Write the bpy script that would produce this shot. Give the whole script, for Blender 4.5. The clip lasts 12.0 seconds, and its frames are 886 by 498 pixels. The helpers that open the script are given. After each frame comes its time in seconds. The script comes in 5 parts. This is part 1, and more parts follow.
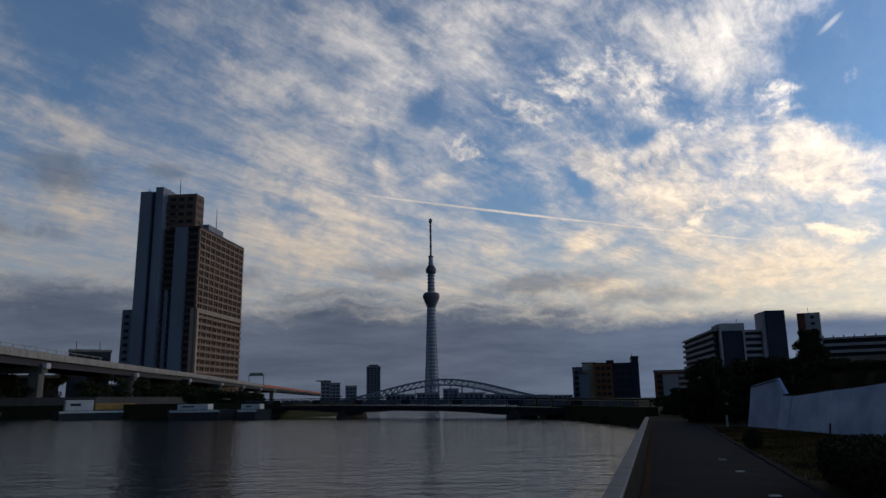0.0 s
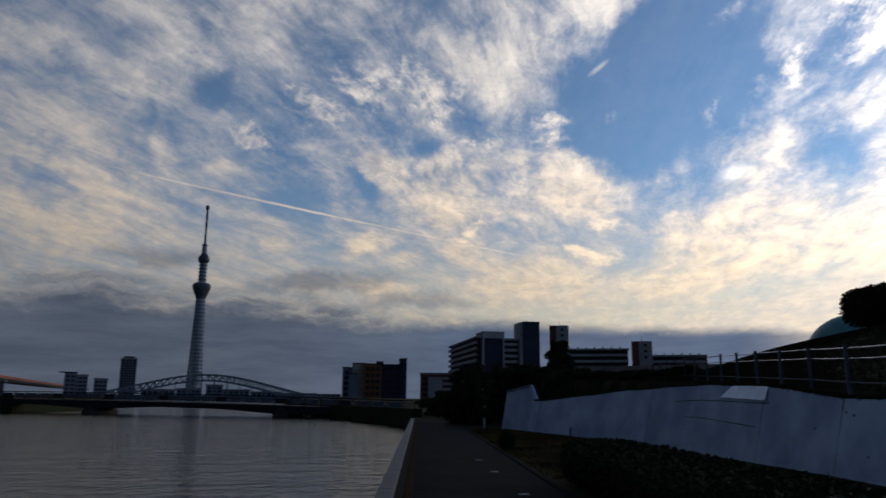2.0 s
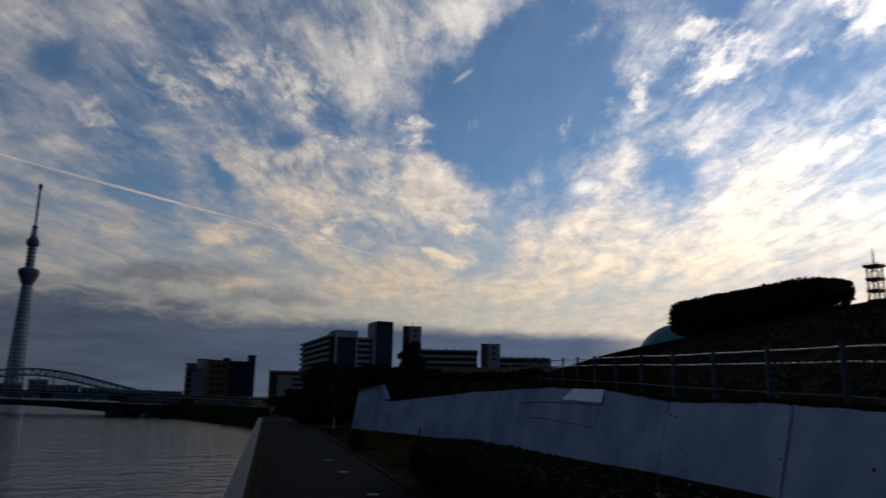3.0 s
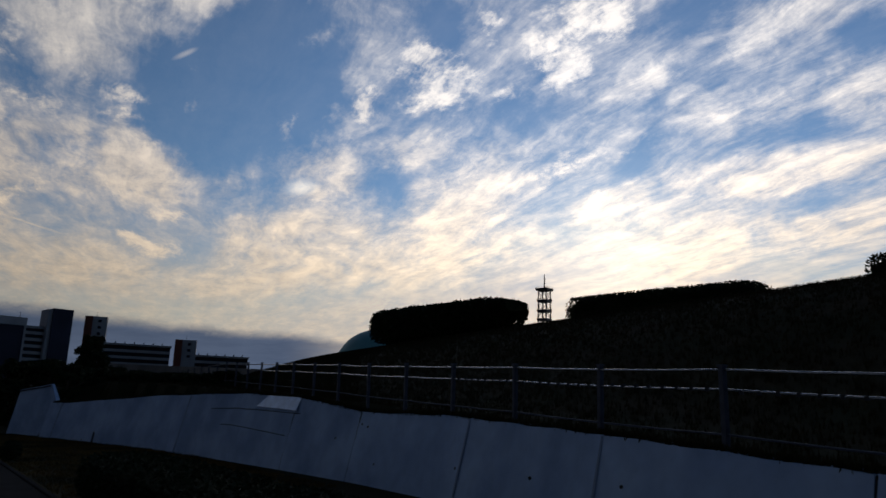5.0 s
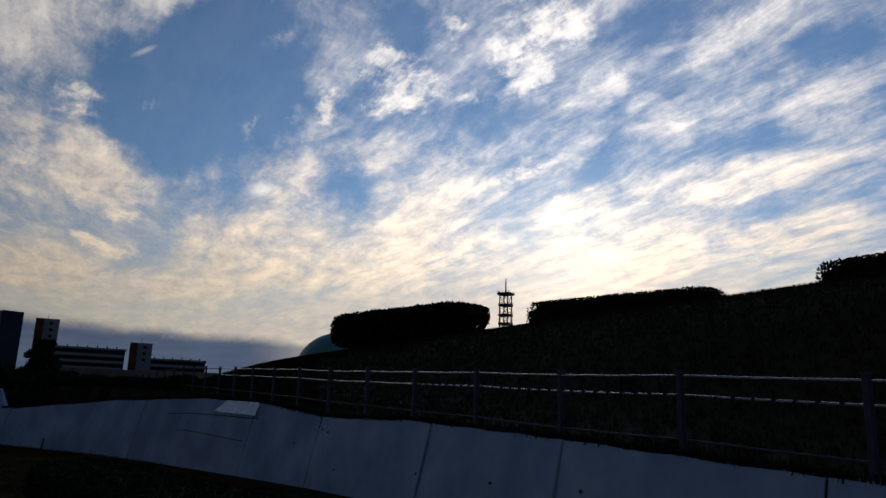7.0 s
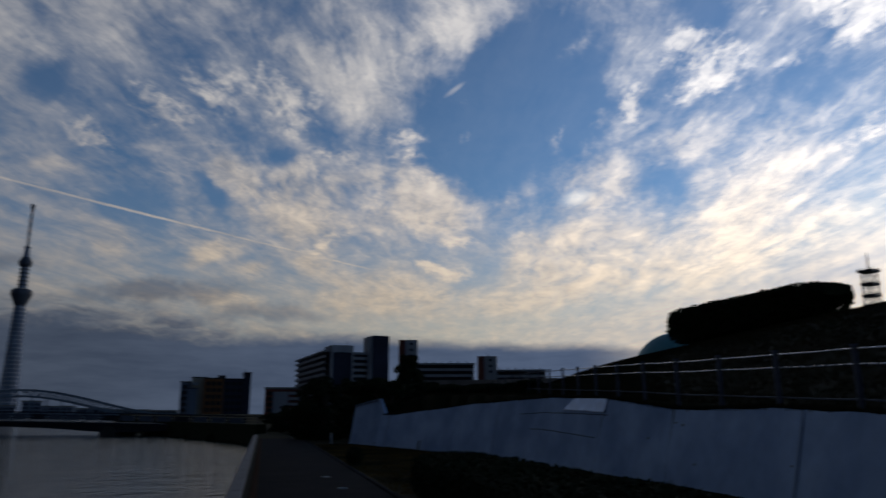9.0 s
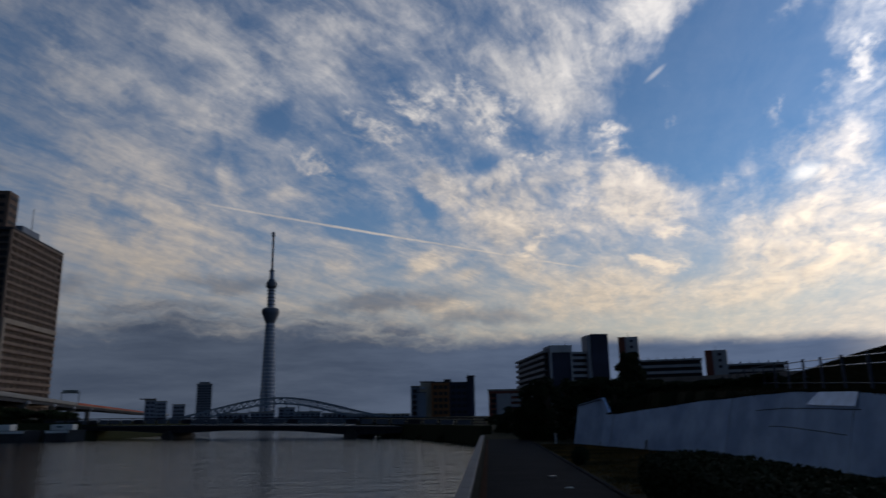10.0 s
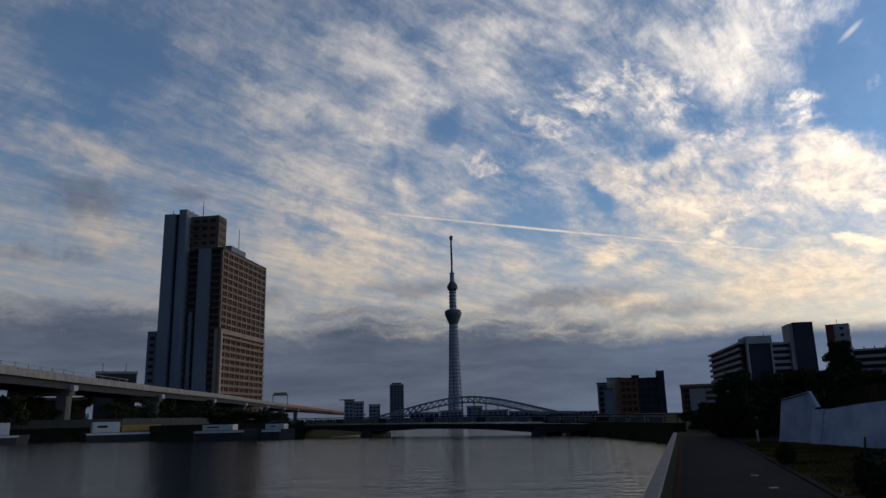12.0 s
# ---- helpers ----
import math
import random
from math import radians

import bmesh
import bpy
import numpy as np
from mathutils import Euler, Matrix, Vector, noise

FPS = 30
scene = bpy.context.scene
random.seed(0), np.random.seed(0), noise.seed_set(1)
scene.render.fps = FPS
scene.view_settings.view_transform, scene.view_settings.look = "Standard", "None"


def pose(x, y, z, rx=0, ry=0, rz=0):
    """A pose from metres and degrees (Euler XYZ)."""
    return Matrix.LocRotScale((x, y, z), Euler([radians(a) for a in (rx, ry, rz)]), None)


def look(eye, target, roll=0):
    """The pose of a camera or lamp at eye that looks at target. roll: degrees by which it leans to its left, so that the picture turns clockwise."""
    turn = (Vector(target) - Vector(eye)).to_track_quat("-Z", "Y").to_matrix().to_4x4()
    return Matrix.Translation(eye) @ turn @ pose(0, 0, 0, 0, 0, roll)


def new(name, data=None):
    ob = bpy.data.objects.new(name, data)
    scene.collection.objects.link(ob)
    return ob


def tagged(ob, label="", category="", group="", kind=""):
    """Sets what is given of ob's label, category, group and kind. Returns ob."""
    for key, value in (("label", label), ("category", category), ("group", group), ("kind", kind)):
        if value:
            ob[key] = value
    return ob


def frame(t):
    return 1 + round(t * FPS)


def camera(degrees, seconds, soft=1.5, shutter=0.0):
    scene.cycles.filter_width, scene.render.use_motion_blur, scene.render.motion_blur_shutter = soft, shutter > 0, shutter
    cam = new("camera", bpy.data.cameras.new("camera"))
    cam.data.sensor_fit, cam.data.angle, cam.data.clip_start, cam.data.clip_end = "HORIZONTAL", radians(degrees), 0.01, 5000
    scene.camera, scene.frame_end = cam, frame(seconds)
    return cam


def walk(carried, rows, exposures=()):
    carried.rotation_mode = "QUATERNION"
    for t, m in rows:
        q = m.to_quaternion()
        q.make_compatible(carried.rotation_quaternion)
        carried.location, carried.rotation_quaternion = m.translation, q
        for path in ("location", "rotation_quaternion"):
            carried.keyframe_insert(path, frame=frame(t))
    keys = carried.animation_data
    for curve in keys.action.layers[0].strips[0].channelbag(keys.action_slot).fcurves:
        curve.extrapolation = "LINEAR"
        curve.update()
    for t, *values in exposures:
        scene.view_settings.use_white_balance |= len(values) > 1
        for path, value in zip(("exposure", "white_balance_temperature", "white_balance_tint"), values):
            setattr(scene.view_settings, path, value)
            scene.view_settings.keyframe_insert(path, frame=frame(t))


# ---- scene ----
# camera: held at eye height on the river walk, panning right and back
cam = camera(63.24, 12.0, soft=1.5, shutter=0.4)
PATH = [
    (0.0, 0.01, -0.01, 1.58, 0.02, 11.89, 0.80),
    (0.5, 0.01, -0.02, 1.57, -1.68, 11.82, 0.37),
    (1.0, -0.05, -0.02, 1.59, -7.23, 11.73, 0.06),
    (1.5, -0.08, -0.01, 1.61, -13.10, 11.72, -0.22),
    (2.0, -0.11, -0.01, 1.63, -17.94, 11.77, -0.50),
    (2.5, -0.15, -0.05, 1.64, -23.56, 11.77, -0.66),
    (3.0, -0.19, -0.03, 1.65, -29.58, 11.88, -1.05),
    (3.5, -0.21, -0.06, 1.67, -37.62, 12.04, -1.45),
    (3.7, -0.21, -0.06, 1.67, -40.85, 12.08, -1.50),
    (5.3, -0.14, 0.05, 1.87, -54.25, 12.68, -1.88),
    (5.5, -0.14, 0.05, 1.87, -54.90, 12.76, -1.86),
    (6.0, -0.18, 0.04, 1.86, -55.62, 12.85, -1.82),
    (6.5, -0.15, 0.03, 1.90, -55.97, 12.92, -1.76),
    (6.7, -0.15, 0.03, 1.90, -56.09, 12.93, -1.72),
    (8.3, -0.10, 0.28, 1.65, -47.42, 12.91, -0.60),
    (8.5, -0.10, 0.28, 1.65, -42.50, 12.90, -0.47),
    (9.0, -0.06, 0.34, 1.61, -29.80, 12.93, 0.02),
    (9.5, -0.04, 0.27, 1.63, -20.52, 13.03, 0.70),
    (10.0, -0.05, 0.20, 1.59, -12.57, 13.12, 0.98),
    (10.5, -0.03, 0.15, 1.58, -5.89, 13.25, 1.33),
    (11.0, -0.06, 0.13, 1.60, -1.48, 13.31, 1.52),
    (11.5, -0.02, 0.10, 1.60, 1.38, 13.31, 1.55),
    (12.0, 0.00, 0.09, 1.58, 1.87, 13.27, 1.46),
]
walk(cam, [(t, pose(x, y, z, 90 + p, r, w)) for t, x, y, z, w, p, r in PATH],
     exposures=((0.0, 0.13, 6820, 10), (1.0, 0.11, 6820, 10), (2.0, -0.18, 6800, 10), (2.5, -0.34, 6720, 10), (3.0, -0.52, 6660, 10), (3.5, -0.65, 6640, 10), (5.5, -0.74, 6640, 10),
                (6.5, -0.74, 6620, 10), (8.5, -0.80, 6400, 10), (9.0, -0.72, 6320, 10), (10.0, -0.36, 6360, 10), (11.0, 0.04, 6720, 10), (12.0, 0.13, 6860, 10)))

# ---------------------------------------------------------------- light and sky
SKY_GAIN = 0.078
SUN_AZ, SUN_EL = -65.5, 11.0          # degrees; azimuth counts to the left of +y
SUN = Vector((-math.sin(radians(SUN_AZ)) * math.cos(radians(SUN_EL)),
              math.cos(radians(SUN_AZ)) * math.cos(radians(SUN_EL)), math.sin(radians(SUN_EL))))
sun = new("sun", bpy.data.lights.new("sun", "SUN"))
sun.data.energy, sun.data.angle, sun.data.color = 0.20, radians(10), (1.0, 0.78, 0.55)
sun.matrix_world = look((0, 0, 60), Vector((0, 0, 60)) - SUN)

world = bpy.data.worlds.new("evening_sky")
scene.world = world
world.use_nodes = True
WT = world.node_tree
WT.nodes.clear()


def wn(kind, **props):
    nd = WT.nodes.new(kind)
    for key, value in props.items():
        setattr(nd, key, value)
    return nd


def feed(sock, value):
    if isinstance(value, bpy.types.NodeSocket):
        WT.links.new(value, sock)
    elif value is not None:
        sock.default_value = value


def wm(op, a, b=None, c=None, clamp=False):
    nd = wn("ShaderNodeMath", operation=op, use_clamp=clamp)
    for sock, value in zip(nd.inputs, (a, b, c)):
        feed(sock, value)
    return nd.outputs[0]


def wv(op, a, b=None, out=0):
    nd = wn("ShaderNodeVectorMath", operation=op)
    feed(nd.inputs[0], a)
    feed(nd.inputs[1], b)
    return nd.outputs[out]


def wmix(fac, a, b, blend="MIX"):
    nd = wn("ShaderNodeMix", data_type="RGBA", blend_type=blend)
    feed(nd.inputs["Factor"], fac)
    feed(nd.inputs[6], a)
    feed(nd.inputs[7], b)
    return nd.outputs[2]


def step(value, lo, hi):
    nd = wn("ShaderNodeMapRange", interpolation_type="SMOOTHSTEP")
    feed(nd.inputs[0], value)
    feed(nd.inputs[1], lo)
    feed(nd.inputs[2], hi)
    return nd.outputs[0]


def wnoise(vec, scale, detail=4.0, rough=0.55, distort=0.0, out=0):
    nd = wn("ShaderNodeTexNoise")
    feed(nd.inputs["Vector"], vec)
    nd.inputs["Scale"].default_value, nd.inputs["Detail"].default_value = scale, detail
    nd.inputs["Roughness"].default_value, nd.inputs["Distortion"].default_value = rough, distort
    return nd.outputs[out]


def wxyz(x, y, z=0.0):
    nd = wn("ShaderNodeCombineXYZ")
    for sock, value in zip(nd.inputs, (x, y, z)):
        feed(sock, value)
    return nd.outputs[0]


WAY = wv("NORMALIZE", wn("ShaderNodeTexCoord").outputs["Generated"])
sep = wn("ShaderNodeSeparateXYZ")
feed(sep.inputs[0], WAY)
WX, WY, WZ = sep.outputs
AZ = wm("MULTIPLY", wm("ARCTAN2", wm("MULTIPLY", WX, -1.0), WY), 180 / math.pi)
EL = wm("MULTIPLY", wm("ARCSINE", WZ), 180 / math.pi)
FLAT = wxyz(AZ, EL)

# the cirrus lies on a high sheet whose bands run towards one point of the horizon
up = wm("ADD", wm("MAXIMUM", WZ, 0.0), 0.06)
sx, sy = wm("DIVIDE", WX, up), wm("DIVIDE", WY, up)
BAND = radians(32)
along = wm("ADD", wm("MULTIPLY", sx, math.sin(BAND)), wm("MULTIPLY", sy, math.cos(BAND)))
across = wm("SUBTRACT", wm("MULTIPLY", sx, math.cos(BAND)), wm("MULTIPLY", sy, math.sin(BAND)))
SHEET = wxyz(along, across)
bend = wv("SCALE", wv("SUBTRACT", wnoise(SHEET, 1.1, 4.0, 0.6, out=1), (0.5, 0.5, 0.5)))
bend.node.inputs["Scale"].default_value = 0.34
SHEET2 = wv("ADD", SHEET, bend)
streak = wnoise(wv("MULTIPLY", SHEET2, (1.1, 4.2, 1.0)), 1.0, 6.0, 0.62)
fleece = wnoise(wv("MULTIPLY", SHEET2, (4.0, 6.5, 1.0)), 1.0, 8.0, 0.68)
wisp = wnoise(wv("MULTIPLY", SHEET2, (1.8, 10.0, 1.0)), 1.0, 7.0, 0.70)
# seen edge-on near the horizon the sheet blurs into smooth bands
calm = wm("MULTIPLY_ADD", step(EL, 6.0, 18.0), 0.50, 0.50)
calm = wm("MULTIPLY", calm, wm("MULTIPLY_ADD", step(AZ, -14.0, 10.0), -0.52, 1.0))
fleece = wm("MULTIPLY_ADD", wm("SUBTRACT", fleece, 0.5), calm, 0.5)
wisp = wm("MULTIPLY_ADD", wm("SUBTRACT", wisp, 0.5), calm, 0.5)

# where the cloud gathers and where the blue shows: degrees of azimuth and height, half length and width, tilt, weight
drift = wv("SCALE", wv("SUBTRACT", wnoise(FLAT, 0.16, 7.0, 0.62, out=1), (0.5, 0.5, 0.5)))
drift.node.inputs["Scale"].default_value = 4.2
RAGGED = wv("ADD", FLAT, drift)
COVER = {"veil": None, "fleece": None}


def gather(layer, az, el, length, width, tilt, weight):
    """Adds one soft-edged patch to a layer of cloud."""
    mp = wn("ShaderNodeMapping", vector_type="TEXTURE")
    feed(mp.inputs["Vector"], RAGGED)
    mp.inputs["Location"].default_value = (az, el, 0)
    mp.inputs["Rotation"].default_value = (0, 0, radians(tilt))
    mp.inputs["Scale"].default_value = (length, width, 1)
    spot = wn("ShaderNodeTexGradient", gradient_type="SPHERICAL")
    feed(spot.inputs[0], mp.outputs[0])
    before = COVER[layer]
    COVER[layer] = wm("MULTIPLY_ADD", step(spot.outputs[1], 0.0, 1.0), weight, 0.0 if before is None else before)


def veil_band(*place):
    gather("veil", *place)


def fleece_band(*place):
    gather("fleece", *place)


def clear_gap(az, el, length, width, tilt, weight):
    gather("veil", az, el, length, width, tilt, -weight)


veil_band(15.2, 24.5, 6.3, 2.5, 6, 0.8)
veil_band(7.5, 22.6, 5.3, 2.1, 21, 0.8)
veil_band(29.5, 19.6, 5.0, 2.4, 10, 0.6)
veil_band(27.3, 14.7, 5.6, 2.0, 3, 0.5)
veil_band(11.1, 18.2, 7.9, 5.9, 13, 0.6)
veil_band(9.2, 13.2, 9.7, 5.5, 2, 0.55)
veil_band(4.5, 18.8, 3.3, 1.1, 82, 0.5)
fleece_band(-2.5, 20.2, 3.7, 1.4, 9, 0.8)
veil_band(-0.2, 17.4, 2.7, 1.4, 5, 0.5)
veil_band(4.2, 24.6, 4.9, 4.0, 15, 0.7)
veil_band(7.6, 28.7, 6.5, 3.0, 8, 0.7)
veil_band(-1.2, 27.5, 6.7, 3.6, 13, 0.6)
veil_band(21.6, 27.8, 3.9, 1.3, 16, 0.35)
veil_band(18.6, 26.2, 3.0, 1.1, 16, 0.4)
fleece_band(-7.3, 22.1, 5.6, 2.2, 30, 0.9)
veil_band(-12.0, 19.3, 4.8, 2.4, 24, 0.8)
fleece_band(-10.7, 24.6, 5.3, 3.2, 36, 0.8)
fleece_band(-16.6, 24.2, 5.2, 3.5, 38, 0.95)
fleece_band(-20.8, 20.0, 3.6, 1.4, -1, 0.6)
veil_band(-17.0, 17.8, 6.3, 2.6, -1, 0.8)
veil_band(-25.2, 18.5, 6.0, 2.2, -6, 0.7)
veil_band(-19.5, 26.7, 8.9, 2.6, 24, 0.85)
veil_band(-3.5, 30.1, 6.6, 1.1, 11, 0.5)
veil_band(-18.3, 15.6, 6.5, 3.1, 3, 0.8)
fleece_band(-20.5, 13.7, 4.0, 1.5, -32, 0.75)
veil_band(-11.8, 12.2, 3.8, 1.2, -23, 0.75)
veil_band(-14.2, 11.2, 2.3, 1.0, -21, 0.55)
veil_band(-5.3, 13.6, 3.7, 2.1, -52, 0.45)
veil_band(-28.2, 16.1, 6.6, 3.2, -8, 0.7)
fleece_band(-28.9, 11.5, 3.4, 1.0, 11, 0.7)
veil_band(-25.2, 9.5, 9.2, 2.6, 4, 0.7)
veil_band(-12.9, 8.2, 4.4, 1.1, 10, 0.7)
clear_gap(-5.8, 14.6, 3.7, 3.3, -5, 0.8)
clear_gap(28.3, 26.7, 8.1, 5.0, -18, 0.7)
clear_gap(28.2, 22.1, 6.0, 1.9, 5, 0.4)
clear_gap(1.3, 22.6, 2.1, 1.9, -8, 0.5)
clear_gap(-16.5, 19.7, 1.7, 1.7, 17, 0.5)
clear_gap(-11.3, 16.9, 2.8, 1.3, 41, 0.4)
clear_gap(5.1, 20.6, 3.9, 1.1, 39, 0.35)
clear_gap(17.8, 27.0, 5.9, 1.7, 11, 0.35)
clear_gap(-8.6, 11.2, 2.3, 3.1, 74, 0.3)
veil_band(-23.0, 27.7, 7.2, 4.4, 22, 0.6)
veil_band(-31.7, 30.0, 8.0, 3.9, -13, 0.6)
fleece_band(-25.7, 22.3, 3.9, 1.3, 3, 0.6)
fleece_band(-26.3, 20.5, 3.9, 1.3, 5, 0.55)
fleece_band(-28.5, 18.9, 2.5, 1.0, 12, 0.6)
fleece_band(-31.1, 14.0, 2.9, 0.8, -6, 0.8)
fleece_band(-30.1, 11.2, 3.9, 1.3, 8, 0.7)
veil_band(-19.7, 12.2, 3.2, 1.7, -32, 0.6)
clear_gap(-36.3, 24.9, 9.7, 9.7, 17, 0.8)
clear_gap(-31.6, 21.0, 7.8, 4.8, 22, 0.8)
clear_gap(-33.0, 11.5, 4.3, 1.3, -18, 0.35)
fleece_band(-56.0, 30.4, 2.8, 1.6, 36, 1)
fleece_band(-56.7, 28.4, 1.8, 1.0, -24, 0.7)
fleece_band(-62.1, 27.7, 4.5, 3.6, 5, 1)
fleece_band(-62.3, 26.2, 2.8, 2.4, -11, 1)
fleece_band(-64.2, 30.9, 6.5, 3.1, 0, 0.9)
fleece_band(-66.9, 29.7, 2.4, 1.9, -10, 0.8)
fleece_band(-51.4, 25.6, 5.3, 4.2, 10, 1)
fleece_band(-46.0, 23.6, 3.0, 2.4, 22, 0.95)
fleece_band(-49.8, 27.9, 1.7, 1.3, 1, 0.8)
veil_band(-50.0, 20.5, 5.0, 2.1, -13, 0.7)
fleece_band(-58.2, 24.7, 3.0, 1.3, -17, 0.7)
veil_band(-42.0, 18.8, 5.1, 2.0, 2, 0.75)
veil_band(-42.8, 16.8, 4.7, 1.6, -16, 0.5)
veil_band(-69.8, 25.4, 8.3, 2.0, -11, 0.9)
veil_band(-79.6, 27.9, 7.9, 2.5, -13, 0.8)
veil_band(-75.5, 22.4, 9.3, 2.6, -1, 0.55)
veil_band(-85.1, 22.6, 4.7, 3.4, -7, 0.8)
veil_band(-66.5, 16.3, 5.6, 2.0, -20, 0.8)
veil_band(-79.1, 17.9, 12.4, 2.7, -4, 0.8)
veil_band(-54.4, 17.1, 8.8, 4.8, -24, 0.75)
fleece_band(-61.9, 19.2, 4.6, 2.1, -22, 0.6)
fleece_band(-67.9, 20.3, 3.5, 0.9, -4, 0.5)
fleece_band(-65.1, 16.3, 3.1, 1.3, -40, 0.8)
veil_band(-40.5, 12.9, 10.0, 2.6, -11, 0.7)
veil_band(-41.2, 10.1, 12.5, 2.6, -8, 0.8)
veil_band(-53.2, 12.1, 10.9, 4.0, -13, 0.75)
veil_band(-70.8, 12.7, 9.7, 4.2, -7, 0.8)
veil_band(-81.2, 13.7, 9.0, 2.9, -2, 0.7)
veil_band(-22.7, 24.8, 3.3, 3.5, 19, 0.7)
veil_band(-29.9, 28.7, 9.0, 2.6, -22, 0.6)
veil_band(-27.6, 16.7, 6.8, 3.6, -1, 0.55)
clear_gap(-36.2, 25.0, 10.4, 7.3, -11, 0.9)
clear_gap(-40.6, 22.0, 5.3, 4.7, -14, 0.7)
clear_gap(-48.3, 17.3, 2.7, 2.7, -11, 0.5)
clear_gap(-51.6, 30.2, 2.7, 3.2, -3, 0.8)
clear_gap(-59.9, 23.4, 4.4, 1.8, -4, 0.5)
clear_gap(-69.1, 23.1, 2.5, 2.4, -19, 0.5)
clear_gap(-68.5, 19.7, 3.7, 1.4, -29, 0.5)
clear_gap(-86.0, 26.0, 4.3, 2.4, -2, 0.6)
clear_gap(-80.7, 15.5, 3.8, 2.5, -8, 0.4)
clear_gap(-36.0, 15.4, 3.6, 1.8, -26, 0.4)
clear_gap(-72.9, 29.6, 4.7, 2.7, -7, 0.5)
clear_gap(-80.4, 21.3, 2.8, 1.9, 1, 0.35)

glow = wm("MAXIMUM", wv("DOT_PRODUCT", WAY, tuple(SUN), out=1), 0.0)
glow_wide, glow_mid, glow_core = wm("POWER", glow, 3.5), wm("POWER", glow, 28.0), wm("POWER", glow, 240.0)

# thin cirrus over the whole west, thicker towards the horizon; fleecy patches with torn edges stand out of it
low = step(EL, 22.0, 7.0)
west = step(wm("ABSOLUTE", wm("ADD", AZ, 30.0)), 110.0, 60.0)
grain = wnoise(wv("MULTIPLY", RAGGED, (0.75, 1.15, 1.0)), 1.0, 5.0, 0.62)
fine = wm("ADD", wm("MULTIPLY", wm("SUBTRACT", streak, 0.5), 1.7), wm("MULTIPLY", wm("SUBTRACT", wisp, 0.5), 1.35))
fine = wm("ADD", fine, wm("MULTIPLY_ADD", wm("SUBTRACT", fleece, 0.5), 1.4, wm("MULTIPLY", wm("SUBTRACT", grain, 0.5), 0.9)))
heap = wm("DIVIDE", COVER["veil"], wm("MULTIPLY_ADD", wm("ABSOLUTE", COVER["veil"]), 0.7, 1.0))
thick = wm("ADD", wm("MULTIPLY", fine, wm("MULTIPLY_ADD", heap, 0.55, 0.62)), wm("MULTIPLY", heap, 1.25))
thick = wm("ADD", thick, wm("MULTIPLY_ADD", low, 0.17, 0.10))
overhead = step(EL, 44.0, 34.0)
veil = wm("MULTIPLY_ADD", step(thick, -0.30, 1.10), 0.88, 0.06)
torn = wm("ADD", wm("MULTIPLY", wm("SUBTRACT", fleece, 0.5), 2.0), wm("MULTIPLY", wm("SUBTRACT", grain, 0.5), 1.6))
torn = wm("ADD", torn, wm("MULTIPLY", wm("SUBTRACT", wisp, 0.5), 1.4))
patch = wm("MULTIPLY", step(wm("ADD", wm("MINIMUM", COVER["fleece"], 1.0), torn), 0.15, 1.15), step(COVER["fleece"], 0.0, 0.35))
veil = wm("SUBTRACT", 1.0, wm("MULTIPLY", wm("SUBTRACT", 1.0, veil), wm("MULTIPLY_ADD", patch, -0.8, 1.0)))
veil = wm("MULTIPLY", veil, wm("MULTIPLY", west, overhead))

# one aircraft trail and two small bright scraps
def scrap(az, el, length, width, tilt, lo, hi, ragged):
    mp = wn("ShaderNodeMapping", vector_type="TEXTURE")
    feed(mp.inputs["Vector"], RAGGED if ragged else FLAT)
    mp.inputs["Location"].default_value, mp.inputs["Rotation"].default_value = (az, el, 0), (0, 0, radians(tilt))
    mp.inputs["Scale"].default_value = (length, width, 1)
    spot = wn("ShaderNodeTexGradient", gradient_type="SPHERICAL")
    feed(spot.inputs[0], mp.outputs[0])
    return step(spot.outputs[1], lo, hi)


curve = wm("MULTIPLY", wm("POWER", wm("ADD", AZ, 4.0), 2.0), -0.0018)
line_el = wm("ADD", wm("MULTIPLY_ADD", wm("ADD", AZ, 4.0), 0.146, 14.88), curve)
trail_w = wm("MULTIPLY_ADD", step(AZ, -2.0, 16.0), 0.10, 0.16)
off = wm("ABSOLUTE", wm("SUBTRACT", wm("ADD", EL, wm("MULTIPLY", wm("SUBTRACT", grain, 0.5), 0.12)), line_el))
trail = wm("MULTIPLY", step(off, trail_w, 0.02), wm("MULTIPLY", step(AZ, 18.0, 2.0), step(AZ, -30.0, -20.0)))
trail = wm("MULTIPLY", trail, wm("MULTIPLY_ADD", fleece, 0.7, 0.38))
veil = wm("MAXIMUM", veil, wm("MULTIPLY", trail, 0.95))
veil = wm("MAXIMUM", veil, wm("MULTIPLY", scrap(-30.8, 25.4, 1.6, 0.34, 148, 0.0, 0.95, False), 0.42))
bright = scrap(-40.8, 16.7, 1.9, 0.9, 170, 0.0, 1.0, False)

